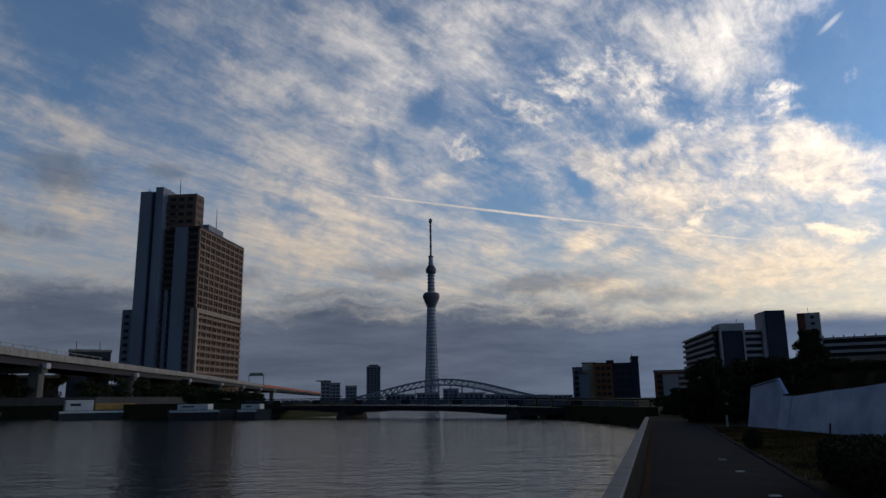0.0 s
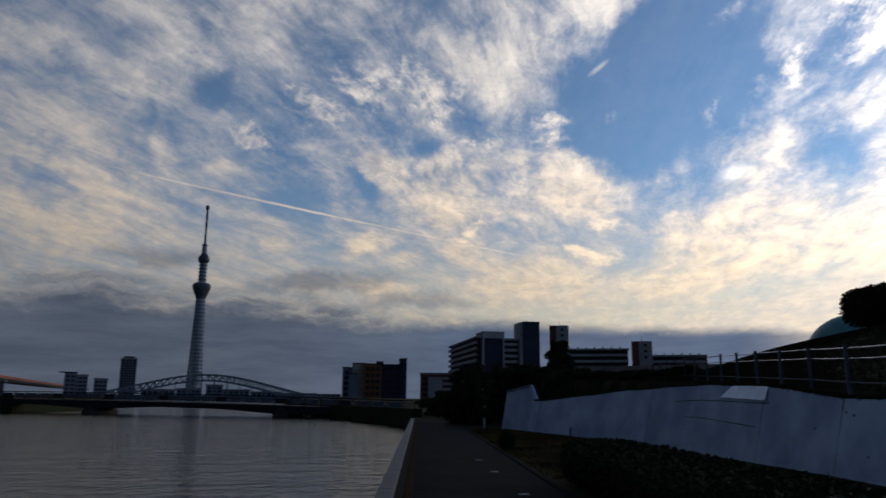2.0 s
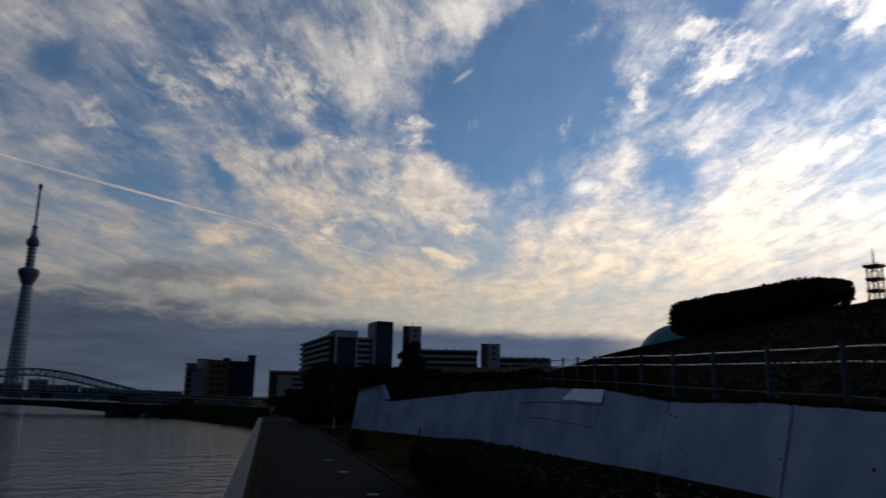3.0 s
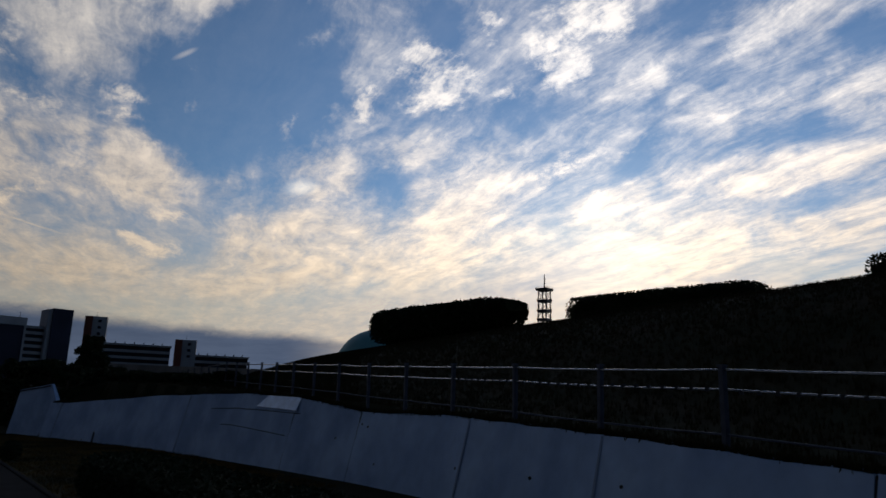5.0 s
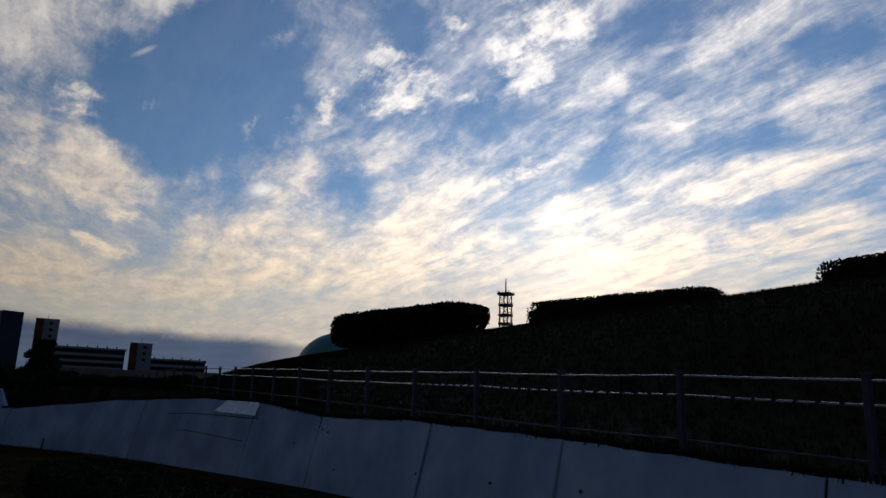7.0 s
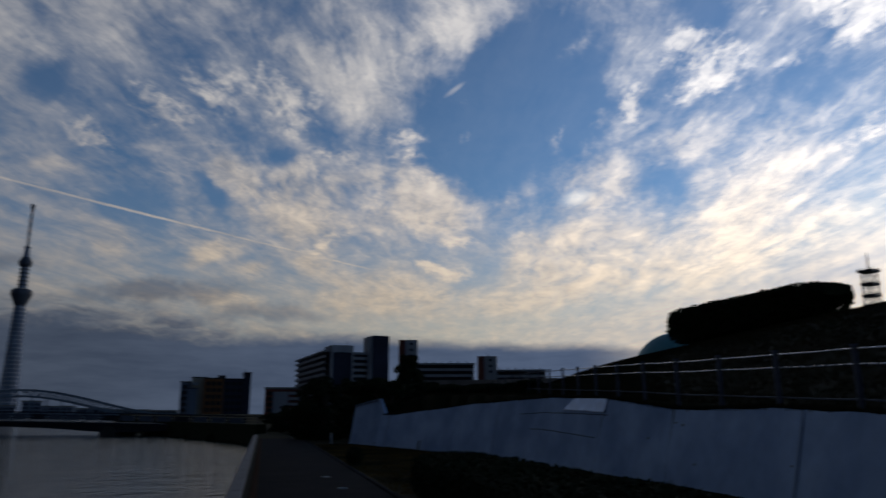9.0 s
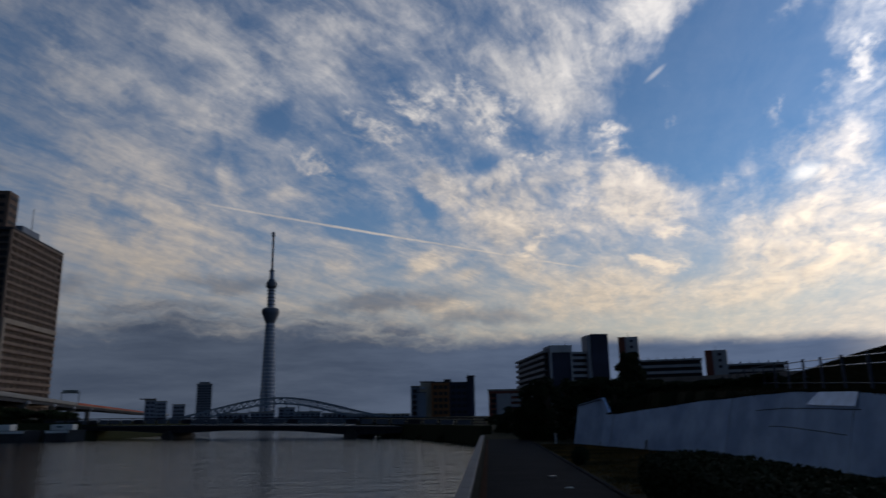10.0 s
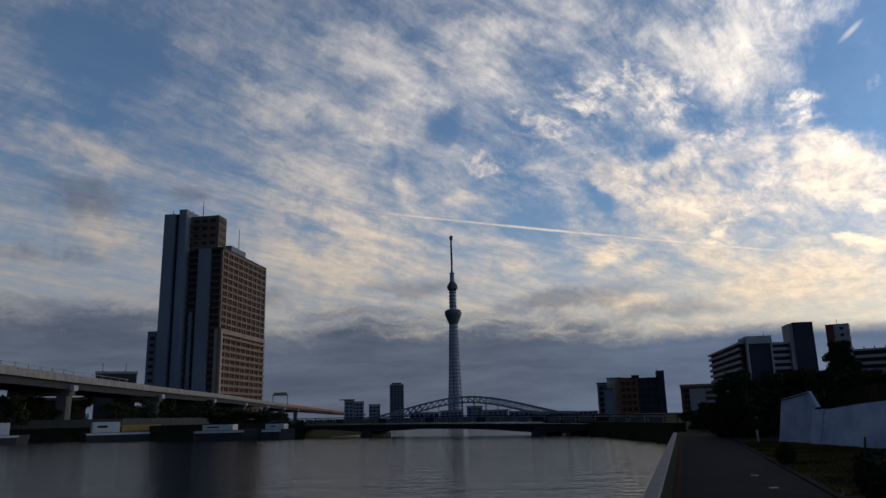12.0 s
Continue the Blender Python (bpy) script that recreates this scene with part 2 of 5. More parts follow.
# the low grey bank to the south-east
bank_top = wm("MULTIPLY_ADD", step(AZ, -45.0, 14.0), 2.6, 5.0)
# beyond the left of view it climbs: an added, unseen bank that cuts skylight
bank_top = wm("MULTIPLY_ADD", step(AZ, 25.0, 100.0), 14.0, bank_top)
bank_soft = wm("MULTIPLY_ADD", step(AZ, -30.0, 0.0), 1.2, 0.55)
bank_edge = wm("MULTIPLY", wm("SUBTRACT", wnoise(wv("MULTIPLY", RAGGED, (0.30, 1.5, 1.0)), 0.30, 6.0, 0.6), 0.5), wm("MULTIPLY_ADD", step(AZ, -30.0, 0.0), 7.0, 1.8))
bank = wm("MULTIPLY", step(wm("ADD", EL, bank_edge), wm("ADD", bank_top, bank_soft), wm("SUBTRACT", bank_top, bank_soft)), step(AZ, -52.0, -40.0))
shade = step(wnoise(wv("MULTIPLY", wv("ADD", FLAT, wv("MULTIPLY", drift, (0.4, 0.25, 0.0))), (0.16, 1.0, 1.0)), 0.55, 6.0, 0.62), 0.28, 0.72)

sky = wn("ShaderNodeTexSky", sky_type="NISHITA", sun_disc=False, sun_elevation=radians(SUN_EL), sun_rotation=radians(-SUN_AZ))
sky.altitude, sky.air_density, sky.dust_density, sky.ozone_density = 20, 1.0, 0.1, 2.5
blue = wmix(1.0, sky.outputs[0], (SKY_GAIN * 0.80, SKY_GAIN * 1.12, SKY_GAIN * 1.41, 1), "MULTIPLY")
blue = wmix(1.0, blue, (0.36, 0.51, 0.78, 1), "DARKEN")
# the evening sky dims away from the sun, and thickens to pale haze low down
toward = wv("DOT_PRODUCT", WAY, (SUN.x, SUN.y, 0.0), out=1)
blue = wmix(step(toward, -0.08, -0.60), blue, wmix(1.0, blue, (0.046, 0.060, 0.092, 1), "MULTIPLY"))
haze = wmix(step(toward, 0.2, 0.95), (0.23, 0.24, 0.29, 1), (0.66, 0.57, 0.42, 1))
blue = wmix(wm("MULTIPLY", step(EL, 18.0, 3.0), 0.75), blue, haze)
# overhead and far left, out of view, sky is cut to dim the land
blue = wmix(step(EL, 32.0, 62.0), blue, wmix(1.0, blue, (0.062, 0.072, 0.098, 1), "MULTIPLY"))
haze_dim = step(AZ, 95.0, 35.0)
blue = wmix(wm("MULTIPLY", wm("SUBTRACT", 1.0, haze_dim), step(EL, 30.0, 8.0)), blue, (0.011, 0.016, 0.030, 1))

# cloud light: cream where it faces the sun, grey-violet in its own shade
side = wm("ADD", wm("ADD", wm("MULTIPLY", wm("SUBTRACT", fleece, 0.5), 2.2), wm("MULTIPLY", wm("SUBTRACT", wisp, 0.5), 1.6)), wm("MULTIPLY_ADD", glow_wide, 0.20, wm("MULTIPLY_ADD", patch, 0.22, 0.46)), clamp=True)
tone = wmix(side, (0.36, 0.37, 0.41, 1), (0.86, 0.80, 0.735, 1))
warm = wmix(step(EL, 27.0, 7.0), (1.0, 1.0, 1.0, 1), (1.10, 0.93, 0.71, 1))
tone = wmix(1.0, tone, warm, "MULTIPLY")
lift = wm("ADD", wm("MULTIPLY_ADD", glow_wide, 0.62, 1.12), wm("MULTIPLY", glow_mid, 0.50))
lift = wm("MULTIPLY", lift, wm("MULTIPLY_ADD", step(EL, 14.0, 6.0), -0.16, 1.0))
lift = wm("MULTIPLY", lift, wm("MULTIPLY_ADD", step(AZ, -2.0, 30.0), -0.34, 1.0))
tone = wmix(1.0, tone, wv("SCALE", wxyz(1.0, 1.0, 1.0)), "MULTIPLY")
tone.node.inputs[7].links[0].from_node.inputs["Scale"].default_value = 1.0
feed(tone.node.inputs[7].links[0].from_node.inputs["Scale"], lift)
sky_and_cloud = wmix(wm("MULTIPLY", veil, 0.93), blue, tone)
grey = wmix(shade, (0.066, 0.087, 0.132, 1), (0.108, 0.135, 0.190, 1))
grey = wmix(step(AZ, 4.0, -26.0), grey, wmix(1.0, grey, (1.22, 1.30, 1.42, 1), "MULTIPLY"))
for az_, el_, le_, wi_, ti_, we_ in ((-7.5, 8.6, 9.0, 1.5, 176, 0.6), (4.0, 10.3, 6.0, 1.1, 180, 0.45), (-16.0, 7.4, 7.0, 1.1, 176, 0.45), (28.5, 16.2, 6.0, 2.2, 178, 0.6),
                                    (31.0, 12.6, 5.0, 1.6, 176, 0.6), (18.0, 9.3, 8.0, 1.3, 180, 0.5), (21.5, 17.0, 2.6, 1.2, 170, 0.4)):
    sky_and_cloud = wmix(wm("MULTIPLY", scrap(az_, el_, le_, wi_, ti_, 0.05, 0.75, True), we_), sky_and_cloud, grey)
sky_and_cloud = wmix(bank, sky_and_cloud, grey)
core = wmix(1.0, (1.0, 0.86, 0.60, 1), wv("SCALE", wxyz(1.0, 1.0, 1.0)), "MULTIPLY")
feed(core.node.inputs[7].links[0].from_node.inputs["Scale"], wm("ADD", wm("MULTIPLY", glow_core, 0.30), wm("MULTIPLY", bright, 0.55)))
sky_and_cloud = wmix(1.0, sky_and_cloud, core, "ADD")
# below the horizon: dim haze over the land
sky_and_cloud = wmix(step(EL, 0.0, -2.0), sky_and_cloud, (0.03, 0.032, 0.04, 1))
# the side of the setting sun is the brighter one
sky_and_cloud = wmix(step(AZ, -14.0, -62.0), sky_and_cloud, wmix(1.0, sky_and_cloud, (1.44, 1.45, 1.48, 1), "MULTIPLY"))
back = wn("ShaderNodeBackground")
feed(back.inputs[0], sky_and_cloud)
back.inputs[1].default_value = 1.0
feed(wn("ShaderNodeOutputWorld").inputs[0], back.outputs[0])

# ---------------------------------------------------------------- materials
def material(name, base, rough=0.8, metal=0.0, vary=0.25, scale=2.0, bump=0.0, fine=30.0, second=None, streaks=False, spec=0.3):
    """A procedural surface: two scales of mottling, an optional second colour in stains, relief."""
    m = bpy.data.materials.new(name)
    m.use_nodes = True
    t = m.node_tree
    bs = t.nodes["Principled BSDF"]
    bs.inputs["Roughness"].default_value, bs.inputs["Metallic"].default_value = rough, metal
    bs.inputs["Specular IOR Level"].default_value = spec
    co = t.nodes.new("ShaderNodeTexCoord")
    mp = t.nodes.new("ShaderNodeMapping")
    mp.inputs["Scale"].default_value = (1, 1, 0.25) if streaks else (1, 1, 1)
    t.links.new(co.outputs["Object"], mp.inputs[0])
    n1, n2 = t.nodes.new("ShaderNodeTexNoise"), t.nodes.new("ShaderNodeTexNoise")
    for nd, sc, de in ((n1, scale, 5.0), (n2, fine, 3.0)):
        nd.inputs["Scale"].default_value, nd.inputs["Detail"].default_value = sc, de
        t.links.new(mp.outputs[0], nd.inputs["Vector"])
    info = t.nodes.new("ShaderNodeObjectInfo")
    ramp = t.nodes.new("ShaderNodeValToRGB")
    c2 = second or tuple(c * (1 - vary) for c in base)
    ramp.color_ramp.elements[0].position, ramp.color_ramp.elements[1].position = 0.36, 0.64
    ramp.color_ramp.elements[0].color, ramp.color_ramp.elements[1].color = (*c2, 1), (*base, 1)
    t.links.new(n1.outputs[0], ramp.inputs[0])
    hue = t.nodes.new("ShaderNodeHueSaturation")
    t.links.new(ramp.outputs[0], hue.inputs["Color"])
    va = t.nodes.new("ShaderNodeMath")
    va.operation = "MULTIPLY_ADD"
    va.inputs[1].default_value, va.inputs[2].default_value = vary, 1 - vary / 2
    mixv = t.nodes.new("ShaderNodeMath")
    mixv.operation = "MULTIPLY_ADD"
    mixv.inputs[1].default_value = 0.35
    t.links.new(info.outputs["Random"], mixv.inputs[0])
    t.links.new(n2.outputs[0], mixv.inputs[2])
    t.links.new(mixv.outputs[0], va.inputs[0])
    t.links.new(va.outputs[0], hue.inputs["Value"])
    t.links.new(hue.outputs[0], bs.inputs["Base Color"])
    if bump:
        bp = t.nodes.new("ShaderNodeBump")
        bp.inputs["Strength"].default_value, bp.inputs["Distance"].default_value = 0.6, bump
        t.links.new(n2.outputs[0], bp.inputs["Height"])
        t.links.new(bp.outputs[0], bs.inputs["Normal"])
    return m


M_GRASS = material("grass_turf", (0.028, 0.030, 0.012), 0.9, scale=0.6, fine=14, bump=0.03, second=(0.044, 0.034, 0.016), spec=0.05)
M_BLADE = material("grass_blades", (0.034, 0.030, 0.014), 0.85, scale=0.8, vary=0.5, second=(0.044, 0.034, 0.015), spec=0.05)
M_DRY = material("dry_lawn_blades", (0.20, 0.115, 0.032), 0.85, scale=0.5, vary=0.4, second=(0.055, 0.040, 0.015), spec=0.05)
M_ASPHALT = material("asphalt", (0.022, 0.022, 0.025), 0.97, scale=0.9, fine=90, bump=0.006, spec=0.05)
M_BRICK = material("red_brown_paving", (0.075, 0.030, 0.016), 0.9, scale=4, bump=0.004, spec=0.05)
M_CONC = material("concrete", (0.26, 0.25, 0.235), 0.85, scale=0.7, fine=12, vary=0.3, bump=0.01, streaks=True)
M_DARKCONC = material("dark_concrete", (0.05, 0.05, 0.05), 0.8, scale=0.7, streaks=True)
M_BLACKCONC = material("black_concrete", (0.026, 0.024, 0.020), 0.9, scale=1.2, second=(0.018, 0.020, 0.014), streaks=True, spec=0.05)
M_PIER = material("dark_pier_concrete", (0.11, 0.105, 0.10), 0.85, scale=0.5, vary=0.35, streaks=True)
M_KERB = material("pale_granite", (0.13, 0.13, 0.14), 0.65, scale=2.5, fine=60, vary=0.2, bump=0.003)
# wall tones: the blue of skylight is put into white concrete and mortar
M_WALL = material("weathered_white_skylit_concrete", (0.56, 0.71, 0.92), 0.85, scale=0.8, fine=3.5, vary=0.26, bump=0.008, second=(0.37, 0.50, 0.72))
M_PATCH = material("galvanised_sheet", (0.58, 0.70, 0.90), 0.4, 0.4, scale=3, vary=0.2)
M_MORTAR = material("bluish_joint_mortar", (0.38, 0.48, 0.66), 0.85, scale=1.5, vary=0.3, second=(0.28, 0.35, 0.48), streaks=True)
M_JOINT = material("dark_joint", (0.06, 0.06, 0.065), 0.9)
M_LEAF = material("dark_leaves", (0.034, 0.042, 0.018), 0.75, scale=1.2, vary=0.5, second=(0.028, 0.036, 0.016), spec=0.08)
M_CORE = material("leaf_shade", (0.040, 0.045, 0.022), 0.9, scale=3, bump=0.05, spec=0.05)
M_BARK = material("bark", (0.10, 0.075, 0.055), 0.9, scale=6, bump=0.01)
M_RAIL = material("bright_worn_rail", (0.36, 0.355, 0.36), 0.25, 0.9, scale=6, vary=0.2)
M_DARKSTEEL = material("dark_grey_post_paint", (0.085, 0.092, 0.12), 0.6, 0.1, scale=5, vary=0.3)
M_STEEL = material("weathered_steel_rail", (0.26, 0.29, 0.28), 0.45, 0.6, scale=5, vary=0.3)
M_GREENSTEEL = material("blue_grey_bridge_paint", (0.15, 0.19, 0.235), 0.6, 0.1, scale=0.4, vary=0.25)
M_BRIDGEDK = material("dark_girder_paint", (0.022, 0.025, 0.036), 0.7, 0.1, scale=0.4)
M_TOWER = material("tower_lattice_paint", (0.26, 0.31, 0.41), 0.6, 0.1, scale=0.03, vary=0.15)
M_TOWERDK = material("tower_core", (0.10, 0.12, 0.155), 0.6, 0.1, scale=0.03)
# paler than the lattice: skylight on the rings is put into their colour
M_RINGLIT = material("skylit_ring_tone", (0.52, 0.57, 0.64), 0.6, scale=0.03, vary=0.15)
M_MASTRED = material("mast_bands", (0.26, 0.20, 0.19), 0.6, scale=0.1)
M_BLUEGREY = material("blue_grey_cladding", (0.17, 0.20, 0.255), 0.7, scale=0.12, vary=0.2, streaks=True)
M_NAVY = material("navy_tile", (0.024, 0.031, 0.060), 0.7, scale=0.1, vary=0.3)
# near-black: shade of balconies and recesses put into the colour; also dark trim
M_DARKFACE = material("dark_faces_and_recess_shade", (0.030, 0.030, 0.038), 0.8, scale=0.1)
M_BROWN = material("brown_tile_facade", (0.19, 0.135, 0.105), 0.75, scale=0.15, vary=0.25, streaks=True)
M_GALLERY = material("dark_brown_gallery", (0.10, 0.075, 0.065), 0.8, scale=0.2)
M_PALEBROWN = material("pale_brown_tile", (0.28, 0.23, 0.185), 0.75, scale=0.15, vary=0.2)
M_CROWN = material("dark_brown_crown", (0.15, 0.10, 0.08), 0.8, scale=0.2)
M_OCHRE = material("ochre_render", (0.21, 0.09, 0.035), 0.8, scale=0.2)
M_CREAM = material("cream_render", (0.55, 0.50, 0.40), 0.8, scale=0.2)
M_WHITE = material("white_render", (0.38, 0.39, 0.42), 0.8, scale=0.2, vary=0.2, streaks=True)
M_REDBRICK = material("red_brick_render", (0.20, 0.065, 0.045), 0.8, scale=0.3)
M_TEAL = material("teal_dome_paint", (0.20, 0.50, 0.52), 0.5, scale=0.15, vary=0.15)
M_HULL = material("dark_hull", (0.04, 0.04, 0.045), 0.5, scale=1)
M_BOATWHITE = material("boat_white", (0.50, 0.52, 0.52), 0.5, scale=1, vary=0.15)
M_TAN = material("tan_tarpaulin", (0.38, 0.22, 0.07), 0.85, scale=1)
M_ORANGE = material("orange_barrier", (0.42, 0.075, 0.03), 0.6, scale=0.5)
M_MARK = material("road_marker_white", (0.82, 0.82, 0.80), 0.5, scale=8, vary=0.1)

M_GLASS = bpy.data.materials.new("dark_window_glass")
M_GLASS.use_nodes = True
_b = M_GLASS.node_tree.nodes["Principled BSDF"]
_b.inputs["Base Color"].default_value, _b.inputs["Roughness"].default_value = (0.016, 0.018, 0.024, 1), 0.35
_b.inputs["Specular IOR Level"].default_value = 0.12

M_WATER = bpy.data.materials.new("river_water")
M_WATER.use_nodes = True
_t = M_WATER.node_tree
_b = _t.nodes["Principled BSDF"]
_b.inputs["Base Color"].default_value, _b.inputs["Roughness"].default_value = (0.010, 0.013, 0.015, 1), 0.06
_b.inputs["IOR"].default_value = 1.24
_b.inputs["Specular IOR Level"].default_value = 0.32
_co = _t.nodes.new("ShaderNodeTexCoord")
_last = None
for _sx, _sy, _sc, _dist in ((0.42, 1.0, 0.40, 0.06), (0.5, 1.0, 1.5, 0.05), (0.7, 1.0, 4.8, 0.034)):
    _mp, _no, _bu = _t.nodes.new("ShaderNodeMapping"), _t.nodes.new("ShaderNodeTexNoise"), _t.nodes.new("ShaderNodeBump")
    _mp.inputs["Scale"].default_value = (_sx, _sy, 1)
    _mp.inputs["Rotation"].default_value = (0, 0, radians(-12))
    _no.inputs["Scale"].default_value, _no.inputs["Detail"].default_value = _sc, 3.0
    _bu.inputs["Strength"].default_value, _bu.inputs["Distance"].default_value = 1.0, _dist
    _t.links.new(_co.outputs["Object"], _mp.inputs[0])
    _t.links.new(_mp.outputs[0], _no.inputs["Vector"])
    _t.links.new(_no.outputs[0], _bu.inputs["Height"])
    if _last:
        _t.links.new(_last.outputs[0], _bu.inputs["Normal"])
    _last = _bu
_t.links.new(_last.outputs[0], _b.inputs["Normal"])


# ---------------------------------------------------------------- mesh helpers
def mesh_of(name, bm, mat):
    me = bpy.data.meshes.new(name)
    bm.to_mesh(me)
    bm.free()
    me.materials.append(mat)
    return me


def part(name, bm, mat, parent, label="", kind=""):
    ob = new(name, mesh_of(name, bm, mat))
    ob.parent = parent
    return tagged(ob, label, kind=kind)


def thing(name, m, label, category, group="", kind=""):
    ob = new(name)
    ob.matrix_world = m
    return tagged(ob, label, category, group, kind)


def solid(name, bm, mat, label, category, group="", kind="", m=None):
    ob = new(name, mesh_of(name, bm, mat))
    if m is not None:
        ob.matrix_world = m
    return tagged(ob, label, category, group, kind)


def box(bm, x0, x1, y0, y1, z0, z1, bevel=0.0):
    vs = [bm.verts.new((x, y, z)) for z in (z0, z1) for y in (y0, y1) for x in (x0, x1)]
    fs = [bm.faces.new([vs[i] for i in q]) for q in ((0, 2, 3, 1), (4, 5, 7, 6), (0, 1, 5, 4), (2, 6, 7, 3), (0, 4, 6, 2), (1, 3, 7, 5))]
    if bevel:
        bmesh.ops.bevel(bm, geom=list({e for f in fs for e in f.edges}), offset=bevel, segments=2, affect="EDGES", profile=0.5)
    return bm


def boxed(*a, bevel=0.0):
    return box(bmesh.new(), *a, bevel=bevel)


def beam(bm, p, q, w, h=None):
    """A square bar from p to q."""
    p, q, h = Vector(p), Vector(q), h or w
    d = (q - p).normalized()
    u = d.cross(Vector((0, 0, 1)))
    u = Vector((1, 0, 0)) if u.length < 1e-4 else u.normalized()
    v = u.cross(d)
    ring = [[bm.verts.new(c + u * a * w / 2 + v * b * h / 2) for a, b in ((-1, -1), (1, -1), (1, 1), (-1, 1))] for c in (p, q)]
    for i in range(4):
        bm.faces.new((ring[0][i], ring[0][(i + 1) % 4], ring[1][(i + 1) % 4], ring[1][i]))
    bm.faces.new(ring[0][::-1])
    bm.faces.new(ring[1])
    return bm


def tube(bm, points, radii, sides=10, cap=True):
    """A round tapering tube through points."""
    rings = []
    for i, p in enumerate(points):
        p = Vector(p)
        a = Vector(points[max(i - 1, 0)])
        b = Vector(points[min(i + 1, len(points) - 1)])
        d = (b - a).normalized()
        u = d.cross(Vector((0, 1, 0)) if abs(d.y) < 0.9 else Vector((1, 0, 0))).normalized()
        v = d.cross(u)
        rings.append([bm.verts.new(p + (u * math.cos(k * math.tau / sides) + v * math.sin(k * math.tau / sides)) * radii[i]) for k in range(sides)])
    for r0, r1 in zip(rings, rings[1:]):
        for k in range(sides):
            bm.faces.new((r0[k], r0[(k + 1) % sides], r1[(k + 1) % sides], r1[k]))
    if cap:
        bm.faces.new(rings[0][::-1])
        bm.faces.new(rings[-1])
    return bm


def ribbon(bm, pts, section):
    """Sweeps a section of (offset to the right, height) pairs along a plan polyline of (x, y, z)."""
    rings = []
    for i, p in enumerate(pts):
        a, b = Vector(pts[max(i - 1, 0)]), Vector(pts[min(i + 1, len(pts) - 1)])
        d = (b - a)
        d.z = 0
        d.normalize()
        r = Vector((d.y, -d.x, 0))
        rings.append([bm.verts.new(Vector(p) + r * o + Vector((0, 0, h))) for o, h in section])
    n = len(section)
    for r0, r1 in zip(rings, rings[1:]):
        for k in range(n):
            bm.faces.new((r0[k], r0[(k + 1) % n], r1[(k + 1) % n], r1[k]))
    bm.faces.new(rings[0][::-1])
    bm.faces.new(rings[-1])
    bmesh.ops.recalc_face_normals(bm, faces=bm.faces)
    return bm


def polar(az, d, z=0.0):
    return Vector((-math.sin(radians(az)) * d, math.cos(radians(az)) * d, z))


def leaves(rng, places, size, normal_out=None):
    """Many small leaf quads, as one mesh's vertices and faces."""
    vs, fs = [], []
    for p in places:
        a = Vector((rng.gauss(0, 1), rng.gauss(0, 1), rng.gauss(0, 1))).normalized()
        b = a.cross(Vector((rng.gauss(0, 1), rng.gauss(0, 1), rng.gauss(0, 1)))).normalized()
        s = size * rng.uniform(0.6, 1.3)
        k = len(vs)
        vs += [p - a * s, p + b * s * 0.45, p + a * s, p - b * s * 0.45]
        fs.append((k, k + 1, k + 2, k + 3))
    return vs, fs


def leaf_part(name, places, size, mat, parent, rng, label=""):
    vs, fs = leaves(rng, places, size)
    me = bpy.data.meshes.new(name)
    me.from_pydata(vs, [], fs)
    me.materials.append(mat)
    ob = new(name, me)
    ob.parent = parent
    return tagged(ob, label, kind="stuff")


# plan axes: the river walk runs along WALK, the levee fence along LEVEE
WALK, WALK_R = Vector((0.278, 0.961, 0)), Vector((0.961, -0.278, 0))
LEVEE, LEVEE_R = Vector((0.423, 0.906, 0)), Vector((0.906, -0.423, 0))


def on_walk(l, s, z=0.0):
    return WALK_R * l + WALK * s + Vector((0, 0, z))


def on_levee(m, n, z=0.0):
    return LEVEE_R * m + LEVEE * n + Vector((0, 0, z))


def smooth(a, b, v):
    v = min(max((v - a) / (b - a), 0), 1)
    return v * v * (3 - 2 * v)


# ---------------------------------------------------------------- ground, river, walk
RIVER = [(-56.2, -192.0), (17.77, 63.6), (17.5, 72), (15, 103), (14, 130), (24, 220), (52, 480), (60, 620), (75, 1250),
         (0, 1250), (-40, 620), (-66, 490), (-40, 300), (-22, 165), (-31, 128), (-42, 129), (-70, 143), (-104, 162),
         (-126, 152), (-150, 60), (-190, -200)]


def in_river(x, y):
    odd = False
    for (x0, y0), (x1, y1) in zip(RIVER, RIVER[1:] + RIVER[:1]):
        if (y0 > y) != (y1 > y) and x < (x1 - x0) * (y - y0) / (y1 - y0) + x0:
            odd = not odd
    return odd


def fence_z(n):
    return 1.30 + 0.0415 * (min(max(n, -12), 40) - 4.3)


WALL = [(-2.9, -24.0, 0.75), (4.2, -8.5, 1.05), (8.55, 0.9, 1.33), (10.6, 5.0, 1.54), (12.75, 9.65, 1.72), (13.8, 13.0, 1.70), (14.6, 16.2, 2.02),
        (15.4, 20.1, 2.15), (16.3, 26.3, 2.02), (16.25, 33.4, 1.60), (16.1, 35.0, 1.55)]


def wall_side(x, y):
    """Metres to the right of the wall's line; only near the wall."""
    best = None
    for (x0, y0, _), (x1, y1, _) in zip(WALL, WALL[1:] + [(15.8, 38.6, 0)]):
        d = Vector((x1 - x0, y1 - y0))
        p = Vector((x - x0, y - y0))
        k = min(max(p.dot(d) / d.length_squared, 0), 1)
        gap = (p - d * k).length
        side = 1 if p.x * d.y - p.y * d.x > 0 else -1
        if best is None or gap < abs(best):
            best = gap * side
    return best


